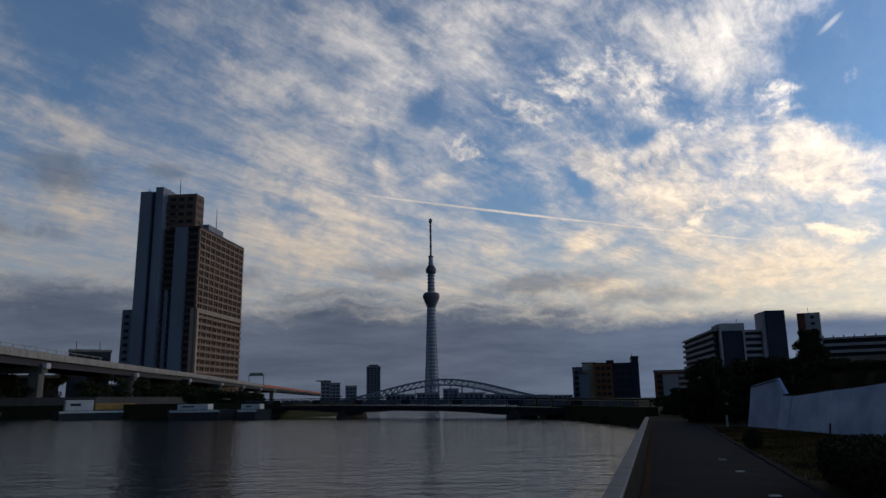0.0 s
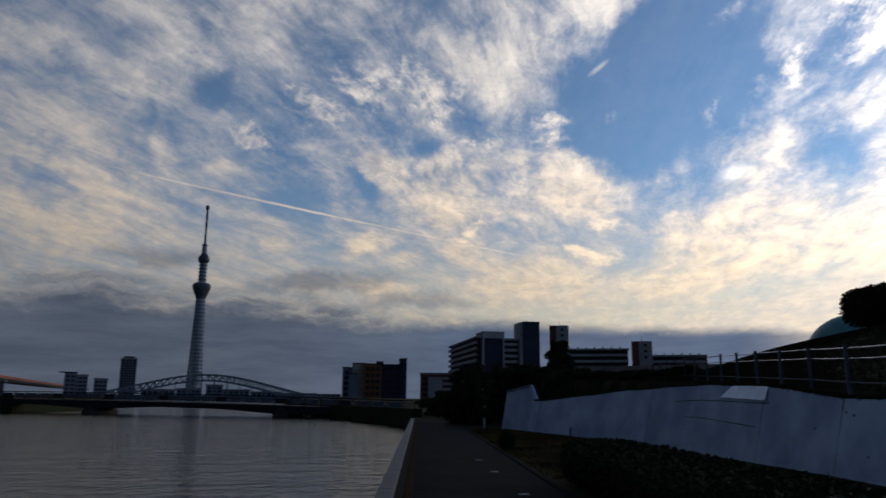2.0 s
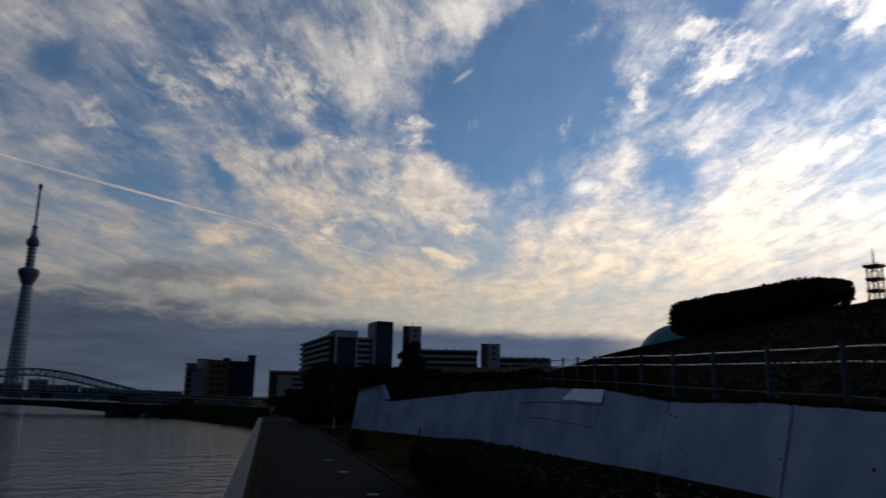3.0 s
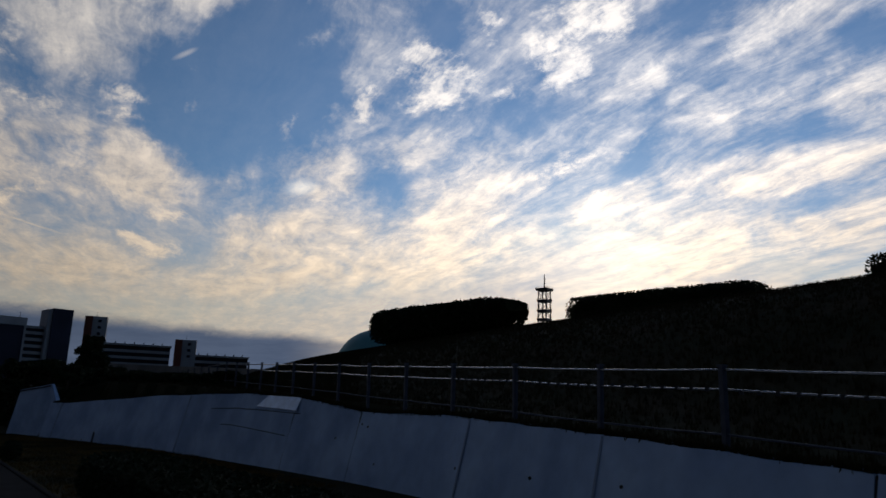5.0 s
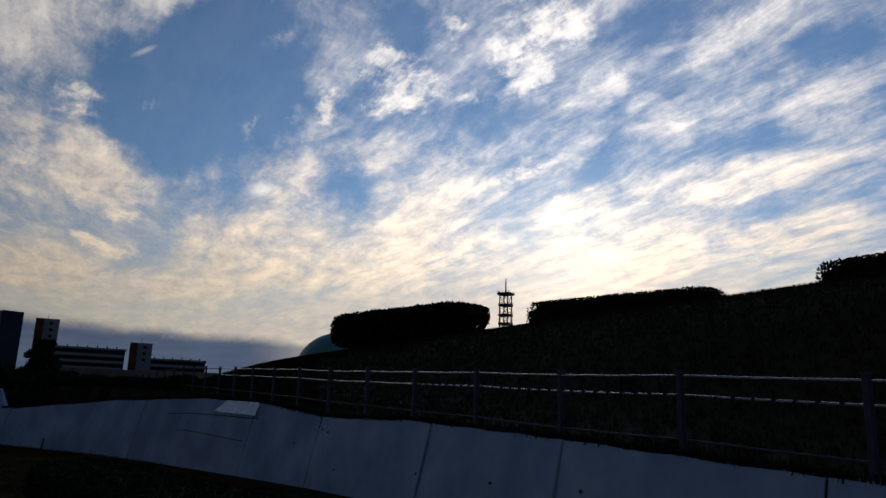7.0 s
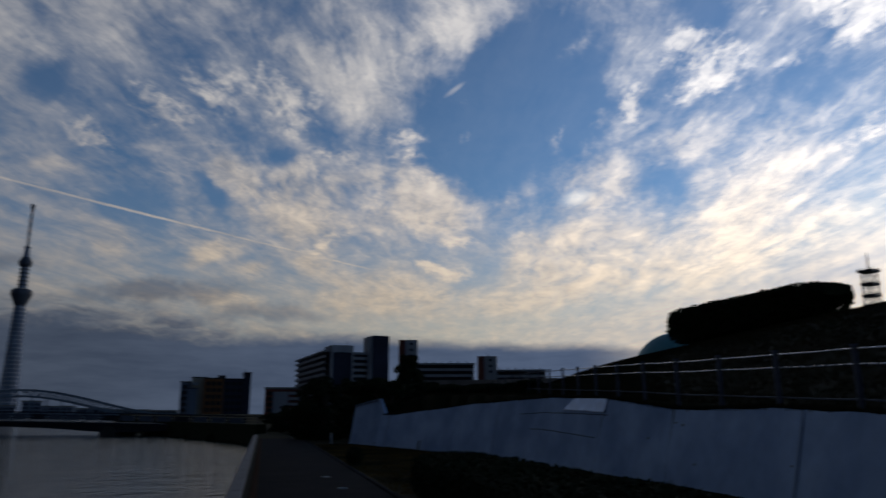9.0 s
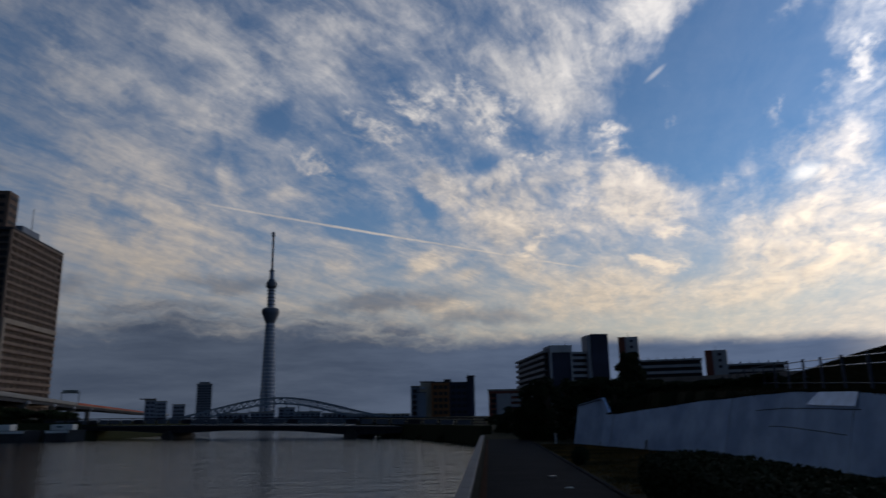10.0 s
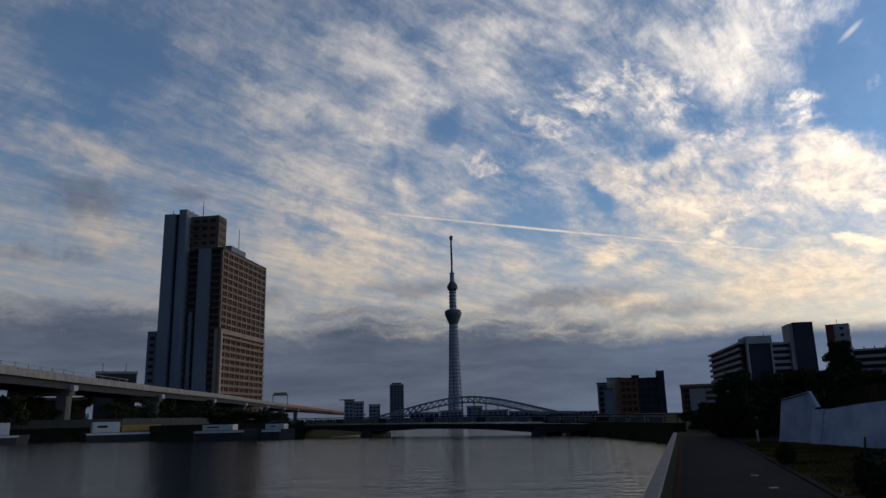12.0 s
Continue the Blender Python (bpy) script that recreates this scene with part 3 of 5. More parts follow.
def land(x, y):
    p = Vector((x, y, 0))
    m, n, l, s = p.dot(LEVEE_R), p.dot(LEVEE), p.dot(WALK_R), p.dot(WALK)
    far = smooth(90, 200, p.length)
    z = 0.0
    if l > 0:
        crest = 6.42 * (1 - smooth(58, 110, n)) + 2.2 * smooth(58, 110, n)
        up_z = fence_z(n) + (crest - fence_z(n)) * smooth(8.2, 23.5, m) ** 0.85 if m > 8.2 else fence_z(n) - 0.12
        if n > 45:
            up_z = max(up_z, 0.6)
        if s < 39.5:
            w = wall_side(x, y)
            z = up_z if w > 0.25 else 0.0
            if 0.25 < w < 4 and m < 8.2:
                z = min(up_z, 1.45 + 0.1 * w)
        else:
            z = up_z * smooth(4.5, 9.0, l) * smooth(39.5, 43, s) if l < 9 else up_z
    if x < 0 and l < -3:
        z = 1.6
    z = z * (1 - far) + (1.6 if l < -3 else 1.2) * far
    return -3.0 if in_river(x, y) else z


def ground_mesh():
    ls = sorted({-4000, -2500, -1500, -900, -600, -450, -350, *range(-300, -100, 10), *range(-100, -20, 3), *range(-20, -1, 3), -0.62, -0.58, 0, 1.0, 1.95, 2.6,
                 *[3 + 0.5 * k for k in range(64)], *range(36, 90, 4), *range(90, 300, 20), 350, 500, 800, 1400, 2400, 4000})
    ss = sorted({-3500, -1500, -600, -300, *range(-200, -20, 12), *[-20 + 0.8 * k for k in range(85)], *range(49, 180, 3), *range(180, 500, 12),
                 520, 600, 700, 850, 1000, 1250, 1600, 2200, 3000, 4500})
    vs = [(*(WALK_R * l + WALK * s).xy, 0) for s in ss for l in ls]
    vs = [(x, y, land(x, y)) for x, y, _ in vs]
    w = len(ls)
    fs = [(j * w + i, j * w + i + 1, j * w + w + i + 1, j * w + w + i) for j in range(len(ss) - 1) for i in range(w - 1)]
    me = bpy.data.meshes.new("ground")
    me.from_pydata(vs, [], fs)
    me.materials.append(M_GRASS)
    return me


tagged(new("ground", ground_mesh()), "dark grassed ground with a rising grass levee beside the river", "ground", kind="structure")
solid("water", boxed(-420, 260, -320, 1400, -1.2, -0.9), M_WATER, "rippled grey river water reflecting the evening sky", "river", kind="structure")

# the walk: asphalt, paving strip, parapet, markers
walk_bm = ribbon(bmesh.new(), [on_walk(0, s) for s in (-60, 0, 30, 52)], [(-0.195, -0.2), (2.45, -0.2), (2.45, 0.012), (-0.195, 0.012)])
solid("pavement", walk_bm, M_ASPHALT, "dark asphalt riverside walking path", "path", kind="structure")
kerb_bm = ribbon(bmesh.new(), [on_walk(0, s) for s in (-60, 0, 30, 52)], [(2.46, -0.2), (2.58, -0.2), (2.58, 0.03), (2.56, 0.045), (2.48, 0.045), (2.46, 0.03)])
solid("kerb", kerb_bm, M_ASPHALT, "low concrete kerb along the asphalt path", "kerb", kind="structure")
strip = thing("paving_strip", Matrix(), "narrow strip of red-brown paving blocks beside the parapet", "paving", kind="structure")
strip_me = mesh_of("paving_block", boxed(-0.072, 0.072, -0.095, 0.095, -0.06, 0.02, bevel=0.008), M_BRICK)
for k in range(250):
    ob = new("paving_block", strip_me)
    ob.parent = strip
    ob.matrix_world = Matrix.Translation(on_walk(-0.275, 2 + k * 0.2, random.uniform(-0.004, 0.004))) @ pose(0, 0, 0, 0, 0, -16.15)
rest = bmesh.new()
for k in range(60):
    ribbon(rest, [on_walk(0, -12 + k * 0.2 + 0.01), on_walk(0, -12 + k * 0.2 + 0.19)], [(-0.347, -0.06), (-0.203, -0.06), (-0.203, 0.018), (-0.347, 0.018)])
part("paving_rows", rest, M_BRICK, strip, kind="stuff")
parapet = thing("parapet", Matrix(), "low pale stone parapet along the river edge", "parapet", kind="structure")
cap_sec = [(-0.53, 0.645), (-0.36, 0.645), (-0.355, 0.65), (-0.355, 0.675), (-0.37, 0.69), (-0.52, 0.69), (-0.535, 0.675), (-0.535, 0.65)]
body_sec = [(-0.52, -2.6), (-0.362, -2.6), (-0.362, 0.645), (-0.52, 0.645)]
part("parapet_wall", ribbon(bmesh.new(), [on_walk(0, s) for s in (-60, 0, 20, 36)], body_sec), M_BLACKCONC, parapet, "near-black streaky concrete side")
for k in range(20):
    s0 = -4 + k * 2.0
    part("coping_stone", ribbon(bmesh.new(), [on_walk(0, s0 + 0.006), on_walk(0, s0 + 1.994)], cap_sec), M_KERB, parapet)
marker_me = mesh_of("path_marker", boxed(-0.09, 0.09, -0.05, 0.05, 0.0, 0.02, bevel=0.008), M_MARK)
for p in ((5.27, 12.0), (6.26, 15.83), (7.03, 18.85)):
    ob = new("path_marker", marker_me)
    ob.matrix_world = pose(p[0], p[1], 0.013, 0, 0, -16)
    tagged(ob, "small white raised marker set in the asphalt path", "path marker", "markers along the path")

# ---------------------------------------------------------------- the white retaining wall and its fence
wall = thing("wall_levee", Matrix(), "white painted concrete retaining wall leaning back, with stains and open joints", "wall", kind="structure")


def wall_point(i, h, proud=0.0):
    """A point of the wall's leaning face at plan station i (may lie between two), at height h."""
    k = min(int(i), len(WALL) - 2)
    a, b = Vector(WALL[k]), Vector(WALL[k + 1])
    p = a.lerp(b, i - k)
    d = (b - a)
    d.z = 0
    r = Vector((d.y, -d.x, 0)).normalized()
    lean = 0.24 * (p.z - h)
    return Vector((p.x, p.y, 0)) - r * (lean + proud) + Vector((0, 0, h)), r, p.z


def wall_panel(i0, i1, steps=10, lip=0.0):
    bm = bmesh.new()
    rows_ = []
    for j in range(steps + 1):
        i = i0 + (i1 - i0) * j / steps
        top = wall_point(i, 0)[2] + 0.012 * math.sin(j * 1.7 + i0 * 3)
        col = [bm.verts.new(wall_point(i, top * k / 4 - (0.35 if k == 0 else 0), 0.012 * math.sin(i0 * 5 + k))[0]) for k in range(5)]
        p, r, _ = wall_point(i, top)
        col += [bm.verts.new(p + r * 0.34), bm.verts.new(p + r * 0.34 - Vector((0, 0, top + 0.35)))]
        rows_.append(col)
    for c0, c1 in zip(rows_, rows_[1:]):
        for k in range(len(c0) - 1):
            bm.faces.new((c0[k], c1[k], c1[k + 1], c0[k + 1]))
    for c in (rows_[0][::-1], rows_[-1]):
        bm.faces.new(c)
    bmesh.ops.recalc_face_normals(bm, faces=bm.faces)
    return bm


GAP = 0.004
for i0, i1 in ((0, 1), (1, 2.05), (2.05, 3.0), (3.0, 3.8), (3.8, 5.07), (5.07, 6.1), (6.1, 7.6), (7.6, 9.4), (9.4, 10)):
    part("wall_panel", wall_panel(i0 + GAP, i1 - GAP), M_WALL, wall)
pale_bm = bmesh.new()
for i in (3.0, 3.8, 7.6, 9.4):
    p0, r, top = wall_point(i, 0.0, -0.006)
    beam(pale_bm, p0, wall_point(i, top - 0.02, -0.006)[0], 0.05, 0.05)
part("joint_filler", pale_bm, M_MORTAR, wall, "grey mortared joints between the far panels", kind="stuff")
joint_bm = bmesh.new()
for i in (1, 2.05, 5.07, 6.1):
    p0, r, top = wall_point(i, 0.0, -0.03)
    p1 = wall_point(i, top - 0.02, -0.03)[0]
    beam(joint_bm, p0, p1, 0.05, 0.05)
part("joint_filler", joint_bm, M_JOINT, wall, "dark open joints between the panels", kind="stuff")
# raised end block with a slanted shoulder
end_bm = bmesh.new()
outline = [(35.0, -0.3, 0), (38.6, -0.3, 0), (38.3, 2.10, 1), (35.7, 2.42, 1), (35.0, 1.58, 1)]
face0 = [end_bm.verts.new((15.85 + 0.22 * z / 2.0 + (38.6 - y) * 0.09, y, z)) for y, z, _ in outline]
face1 = [end_bm.verts.new((16.22 + (38.6 - y) * 0.09, y, z)) for y, z, _ in outline]
end_bm.faces.new(face0)
end_bm.faces.new(face1[::-1])
for k in range(5):
    end_bm.faces.new((face0[k], face1[k], face1[(k + 1) % 5], face0[(k + 1) % 5]))
bmesh.ops.recalc_face_normals(end_bm, faces=end_bm.faces)
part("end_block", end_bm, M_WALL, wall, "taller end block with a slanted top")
cope_bm = beam(bmesh.new(), (16.06, 38.3, 2.03), (16.31, 35.75, 2.33), 0.06, 0.04)
part("cap_line", cope_bm, M_JOINT, wall, "dark line under the top edge")
# metal sheet over a broken edge, with a drip line under it
sheet_bm = bmesh.new()
q = [wall_point(i, wall_point(i, 0)[2] + dz, pr)[0] for i, dz, pr in ((6.55, -0.01, 0.0), (6.06, 0.0, 0.0), (6.06, -0.37, 0.07), (6.68, -0.37, 0.07))]
q2 = [v + Vector((0, 0, 0.02)) for v in q]
va, vb = [sheet_bm.verts.new(v) for v in q], [sheet_bm.verts.new(v) for v in q2]
sheet_bm.faces.new(va[::-1])
sheet_bm.faces.new(vb)
for k in range(4):
    sheet_bm.faces.new((va[k], va[(k + 1) % 4], vb[(k + 1) % 4], vb[k]))
bmesh.ops.recalc_face_normals(sheet_bm, faces=sheet_bm.faces)
part("cover_sheet", sheet_bm, M_PATCH, wall, "pale bent metal sheet over the wall's edge")
crack_bm = bmesh.new()
for a, b, h0, h1 in ((6.02, 7.3, -0.44, -0.50), (6.15, 7.15, -1.10, -1.02)):
    for k in range(8):
        ia, ib = a + (b - a) * k / 8, a + (b - a) * (k + 1) / 8
        za = wall_point(ia, 0)[2] + h0 + (h1 - h0) * k / 8 + random.uniform(-0.012, 0.012)
        zb = wall_point(ib, 0)[2] + h0 + (h1 - h0) * (k + 1) / 8
        beam(crack_bm, wall_point(ia, za, 0.006)[0], wall_point(ib, zb, 0.006)[0], 0.034 if h0 > -0.6 else 0.022, 0.022)
part("crack", crack_bm, M_JOINT, wall, "dark cracks running along the wall", kind="stuff")
for i, dz in ((2.87, -0.68), (3.33, -0.86), (3.83, -1.0), (4.72, -1.2), (4.93, -0.35), (5.02, -0.30), (5.35, -0.8), (1.5, -0.5)):
    p, r, top = wall_point(i, wall_point(i, 0)[2] + dz, 0.005)
    part("drain_hole", tube(bmesh.new(), [p - r * 0.012, p + r * 0.05], [0.028, 0.028], 12), M_JOINT, wall, "small dark weep hole")
p, r, top = wall_point(8.55, 0.0)
pipe = thing("drain_pipe", Matrix(), "short dark pipe with a bracket on the white wall", "pipe")
part("pipe_run", tube(bmesh.new(), [p - r * 0.12 + Vector((0, 0, 0.0)), p - r * 0.05 + Vector((0, 0, 0.45))], [0.035, 0.035], 10), M_JOINT, pipe)
part("pipe_bracket", beam(bmesh.new(), p - r * 0.12 + Vector((-0.1, -0.22, 0.34)), p - r * 0.05 + Vector((0.0, 0.05, 0.34)), 0.03), M_JOINT, pipe)

# fence along the foot of the levee: posts, three rails
fence = thing("fence", Matrix(), "weathered steel railing with square posts on the levee foot", "fence")
POSTS = [on_levee(7.72, 4.35 - 5.0 + 2.5 * k) for k in range(25)]
for k, p in enumerate(POSTS):
    p.z = fence_z(p.dot(LEVEE))
for k, p in enumerate(POSTS):
    bm = boxed(-0.04, 0.04, -0.04, 0.04, -0.25, 1.12, bevel=0.008)
    box(bm, -0.05, 0.05, -0.05, 0.05, 1.12, 1.15)
    ob = part("post", bm, M_DARKSTEEL, fence)
    ob.matrix_world = Matrix.Translation(p) @ pose(0, 0, 0, random.uniform(-0.8, 0.8), random.uniform(-0.8, 0.8), -25)
SAG = [random.uniform(-0.015, 0.02) for _ in POSTS]
for k, (p, q) in enumerate(zip(POSTS, POSTS[1:])):
    for h, w in ((1.06, 0.036), (0.80, 0.034), (0.22, 0.03)):
        a, b = p + Vector((0, 0, h + SAG[k])), q + Vector((0, 0, h + SAG[k + 1]))
        part("rail", tube(bmesh.new(), [a, a.lerp(b, 0.5) - Vector((0, 0, 0.008)), b], [w / 2] * 3, 10), M_RAIL if h > 0.5 and k < 13 else M_DARKSTEEL, fence)
    if k < 6:
        clips = bmesh.new()
        for j in range(1, 9):
            c = p.lerp(q, j / 9) + Vector((0, 0, 0.80 + SAG[k]))
            beam(clips, c - Vector((0, 0, 0.03)), c + Vector((0, 0, 0.026)), 0.05)
        part("wire_tie", clips, M_JOINT, fence, "dark wire ties wound round the middle rail", kind="stuff")

# ---------------------------------------------------------------- planting
RNG = random.Random(5)


def hedge(name, spine, half, height, base_gap, count, size, label, category, group="", undercut=0.0, taper=1.0, blunt=1.5):
    """A clipped hedge along a spine of (x, y, z): a leafy shell round a dense core, on short stems."""
    root = thing(name, Matrix.Translation(spine[0]), label, category, group)
    pts = [Vector(p) for p in spine]
    seg = list(zip(pts, pts[1:]))
    total = sum((b - a).length for a, b in seg)

    def at(u):
        d = u * total
        for a, b in seg:
            k = (b - a).length
            if d <= k or b is pts[-1]:
                return a.lerp(b, min(d / k, 1)), (b - a).normalized()
            d -= k

    def top(u, angle):
        end = min(u, 1 - u) * total
        roundness = min(1, math.sqrt(max(0.30, 1 - (1 - min(end / (half * blunt), 1)) ** 2)))
        return roundness

    bm = bmesh.new()
    rings, steps = [], max(8, int(total / 0.8))
    for j in range(steps + 1):
        u = j / steps
        c, d = at(u)
        r = Vector((d.y, -d.x, 0)).normalized()
        f = top(u, 0) * 0.9
        ring = []
        for k in range(12):
            an = k / 12 * math.tau
            cx, cz = math.cos(an), math.sin(an)
            sq = 1 / max(abs(cx) ** 4 + abs(cz) ** 4, 1e-6) ** 0.25
            lift = base_gap + undercut * (1 - f)
            tall_ = height * (1 + (taper - 1) * u)
            mid = (lift + tall_) / 2
            wob = 1 + 0.07 * noise.noise(c * 0.9 + Vector((k, 0, 0)))
            ring.append(bm.verts.new(c - pts[0] + r * cx * sq * half * 0.9 * f * wob + Vector((0, 0, mid + cz * sq * (tall_ - lift) / 2 * 0.93 * (0.12 + 0.88 * f) * wob))))
        rings.append(ring)
    for r0, r1 in zip(rings, rings[1:]):
        for k in range(12):
            bm.faces.new((r0[k], r0[(k + 1) % 12], r1[(k + 1) % 12], r1[k]))
    bm.faces.new(rings[0][::-1])
    bm.faces.new(rings[-1])
    part("dense_inside", bm, M_CORE, root)
    places = []
    for _ in range(count):
        u = RNG.random()
        c, d = at(u)
        r = Vector((d.y, -d.x, 0)).normalized()
        f = top(u, 0)
        an = RNG.random() * math.tau
        cx, cz = math.cos(an), math.sin(an)
        sq = 1 / max(abs(cx) ** 4 + abs(cz) ** 4, 1e-6) ** 0.25
        lift = base_gap + undercut * (1 - f)
        tall_ = height * (1 + (taper - 1) * u)
        out = (RNG.uniform(0.82, 1.03) + 0.05 * noise.noise(c * 0.8 + Vector((an, an, 0))))
        places.append(c - pts[0] + d * RNG.uniform(-0.15, 0.15) + r * cx * sq * half * out * f + Vector((0, 0, (lift + tall_) / 2 + cz * sq * (tall_ - lift) / 2 * out * (0.12 + 0.88 * f))))
    leaf_part("foliage", places, size, M_LEAF, root, RNG)
    for j in range(max(2, int(total / 2.2))):
        c, d = at((j + 0.5) / max(2, int(total / 2.2)))
        c = c - pts[0]
        part("stem", tube(bmesh.new(), [c + Vector((0, 0, -0.3)), c + Vector((RNG.uniform(-0.1, 0.1), 0.05, base_gap + 0.25)), c + Vector((RNG.uniform(-0.3, 0.3), 0, height * 0.6))], [0.07, 0.055, 0.02], 7), M_BARK, root)
    return root


def tree(name, base, height, spread, count, leaf, label, trunk=0.3, layers=0, category="tree", group="", bare=0.25):
    """A tapered trunk with limbs and a crown of leaf clumps; layers > 0 gives a conifer's tiers."""
    root = thing(name, Matrix.Translation(base), label, category, group)
    bm = bmesh.new()
    bend_ = Vector((RNG.uniform(-0.4, 0.4), RNG.uniform(-0.4, 0.4), 0))
    tube(bm, [(0, 0, -0.4), bend_ * 0.4 + Vector((0, 0, height * 0.4)), bend_ + Vector((0, 0, height * 0.92))], [trunk, trunk * 0.7, trunk * 0.15], 9)
    part("trunk", bm, M_BARK, root)
    centres = []
    if layers:
        for j in range(layers):
            z = height * (bare + (1 - bare) * j / layers)
            reach = spread * (1 - 0.62 * j / layers) * RNG.uniform(0.75, 1.1)
            for k in range(6):
                an = k / 6 * math.tau + RNG.uniform(-0.4, 0.4)
                rr = reach * RNG.uniform(0.55, 1.0)
                centres.append((Vector((math.cos(an) * rr, math.sin(an) * rr, z + RNG.uniform(-0.15, 0.25))), (reach * 0.40, 0.09 * height)))
            centres.append((Vector((0, 0, z + 0.1)), (reach * 0.5, 0.09 * height)))
    else:
        for _ in range(26):
            an, rr = RNG.random() * math.tau, math.sqrt(RNG.random())
            z = RNG.uniform(bare, 0.97)
            prof = math.sqrt(max(0.05, 1 - (2 * (z - bare) / (1 - bare) - 0.85) ** 2 / 1.6))
            centres.append((Vector((math.cos(an) * rr * spread * prof, math.sin(an) * rr * spread * prof, z * height)), (spread * 0.30, height * 0.12)))
    for j, (c, _) in enumerate(centres):
        if j % 3 == 0:
            part("limb", tube(bmesh.new(), [Vector((0, 0, c.z * 0.55)) + bend_ * 0.5, c * 0.6 + Vector((0, 0, c.z * 0.3)), c], [trunk * 0.35, trunk * 0.2, 0.03], 6), M_BARK, root)
    places = []
    for _ in range(count):
        c, (w, h) = centres[RNG.randrange(len(centres))]
        v = Vector((RNG.gauss(0, 1), RNG.gauss(0, 1), RNG.gauss(0, 1))).normalized() * RNG.random() ** 0.4
        places.append(c + Vector((v.x * w, v.y * w, v.z * h)))
    leaf_part("crown", places, leaf, M_LEAF, root, RNG)
    return root


# clipped hedges on the levee's crest
def crest(az, extra=0.0):
    d = 23.4 / math.sin(radians(-az - 25))
    p = polar(az, d)
    p.z = land(p.x, p.y) + extra
    return p


hedge("clipped_hedge", [crest(-47.9), crest(-50.5), crest(-54), crest(-58.3)], 1.7, 3.15, 0.40, 17000, 0.14,
      "tall dark clipped hedge with light showing through its ends", "hedge", "hedges on the levee crest", undercut=1.2, taper=0.66, blunt=1.0)
hedge("clipped_hedge", [crest(-63.1, -0.3), crest(-68, -0.3), crest(-76.7, -0.3)], 0.9, 1.62, 0.0, 15000, 0.075,
      "long low dark clipped hedge on the levee crest", "hedge", "hedges on the levee crest", taper=0.60, blunt=0.6)
hedge("clipped_hedge", [crest(-84.2, -0.3), crest(-89, -0.3), crest(-98, -0.3), crest(-108, -0.3)], 0.9, 1.10, 0.0, 15000, 0.075,
      "low dark clipped hedge running along the levee", "hedge", "hedges on the levee crest", taper=1.15, blunt=0.35)
# box hedge between the path and the wall
hedge("box_hedge", [on_walk(3.55, 3.0), on_walk(3.55, 9.0), on_walk(3.55, 15.8)], 0.85, 0.88, 0.02, 22000, 0.045,
      "dark square-clipped box hedge beside the asphalt path", "hedge")
# small round bush on the grass
ball = thing("round_bush", Matrix.Translation((9.3, 22.3, 0)), "small round clipped bush on the grass", "bush")
bm = bmesh.new()
bmesh.ops.create_icosphere(bm, subdivisions=3, radius=0.24)
for v in bm.verts:
    v.co = v.co * (1 + 0.12 * noise.noise(v.co * 6)) + Vector((0, 0, 0.32))
part("dense_inside", bm, M_CORE, ball)
places = []
for _ in range(1500):
    v = Vector((RNG.gauss(0, 1), RNG.gauss(0, 1), RNG.gauss(0, 1))).normalized() * RNG.uniform(0.21, 0.29)
    places.append(v + Vector((0, 0, 0.32)))
leaf_part("foliage", places, 0.035, M_LEAF, ball, RNG)
part("stem", tube(bmesh.new(), [(0, 0, -0.05), (0.01, 0, 0.2)], [0.035, 0.03], 8), M_BARK, ball)

# trees at the end of the walk and behind the wall
for az, d, top_z, sp, n in ((-19.2, 50, 3.7, 1.5, 6000), (-20.4, 49, 4.2, 1.7, 7000), (-21.8, 51, 4.1, 1.7, 7000), (-23.2, 60, 4.0, 1.7, 6000), (-24.4, 58, 4.4, 1.8, 6000), (-18.3, 66, 2.4, 1.8, 4000), (-17.0, 74, 1.9, 1.8, 4000)):
    p = polar(az, d)
    p.z = land(p.x, p.y) - 0.1
    tree("broadleaf_tree", p, (top_z - p.z) / 1.08, sp, n, 0.12, "dense dark evergreen tree at the end of the path", 0.18, group="trees at the end of the path", bare=0.02)
p = polar(-26.9, 62)
p.z = land(p.x, p.y)
tree("pine_tree", p, (6.7 - p.z) / 1.05, 1.6, 9000, 0.10, "dark garden pine with tiered branches", 0.16, layers=6, bare=0.3)
for j, (az, d, top_z, sp) in enumerate(((-27.3, 46, 3.3, 1.4), (-29.3, 47, 3.3, 1.4), (-31.3, 44, 3.1, 1.3), (-33.2, 43, 3.0, 1.3), (-35.2, 42, 2.9, 1.2), (-36.8, 41, 2.8, 1.2), (-25.6, 44, 3.4, 1.2), (-28.2, 56, 3.8, 1.6), (-31, 58, 3.8, 1.6), (-34.2, 60, 3.7, 1.6))):
    p = polar(az, d)
    p.z = land(p.x, p.y) - 0.2
    tree("shrub", p, max(0.8, (top_z + 0.15 - p.z) / 1.05), sp * 1.25, 4500, 0.12, "dense dark shrub behind the white wall", 0.08, category="shrub", group="shrubs behind the wall", bare=0.0)

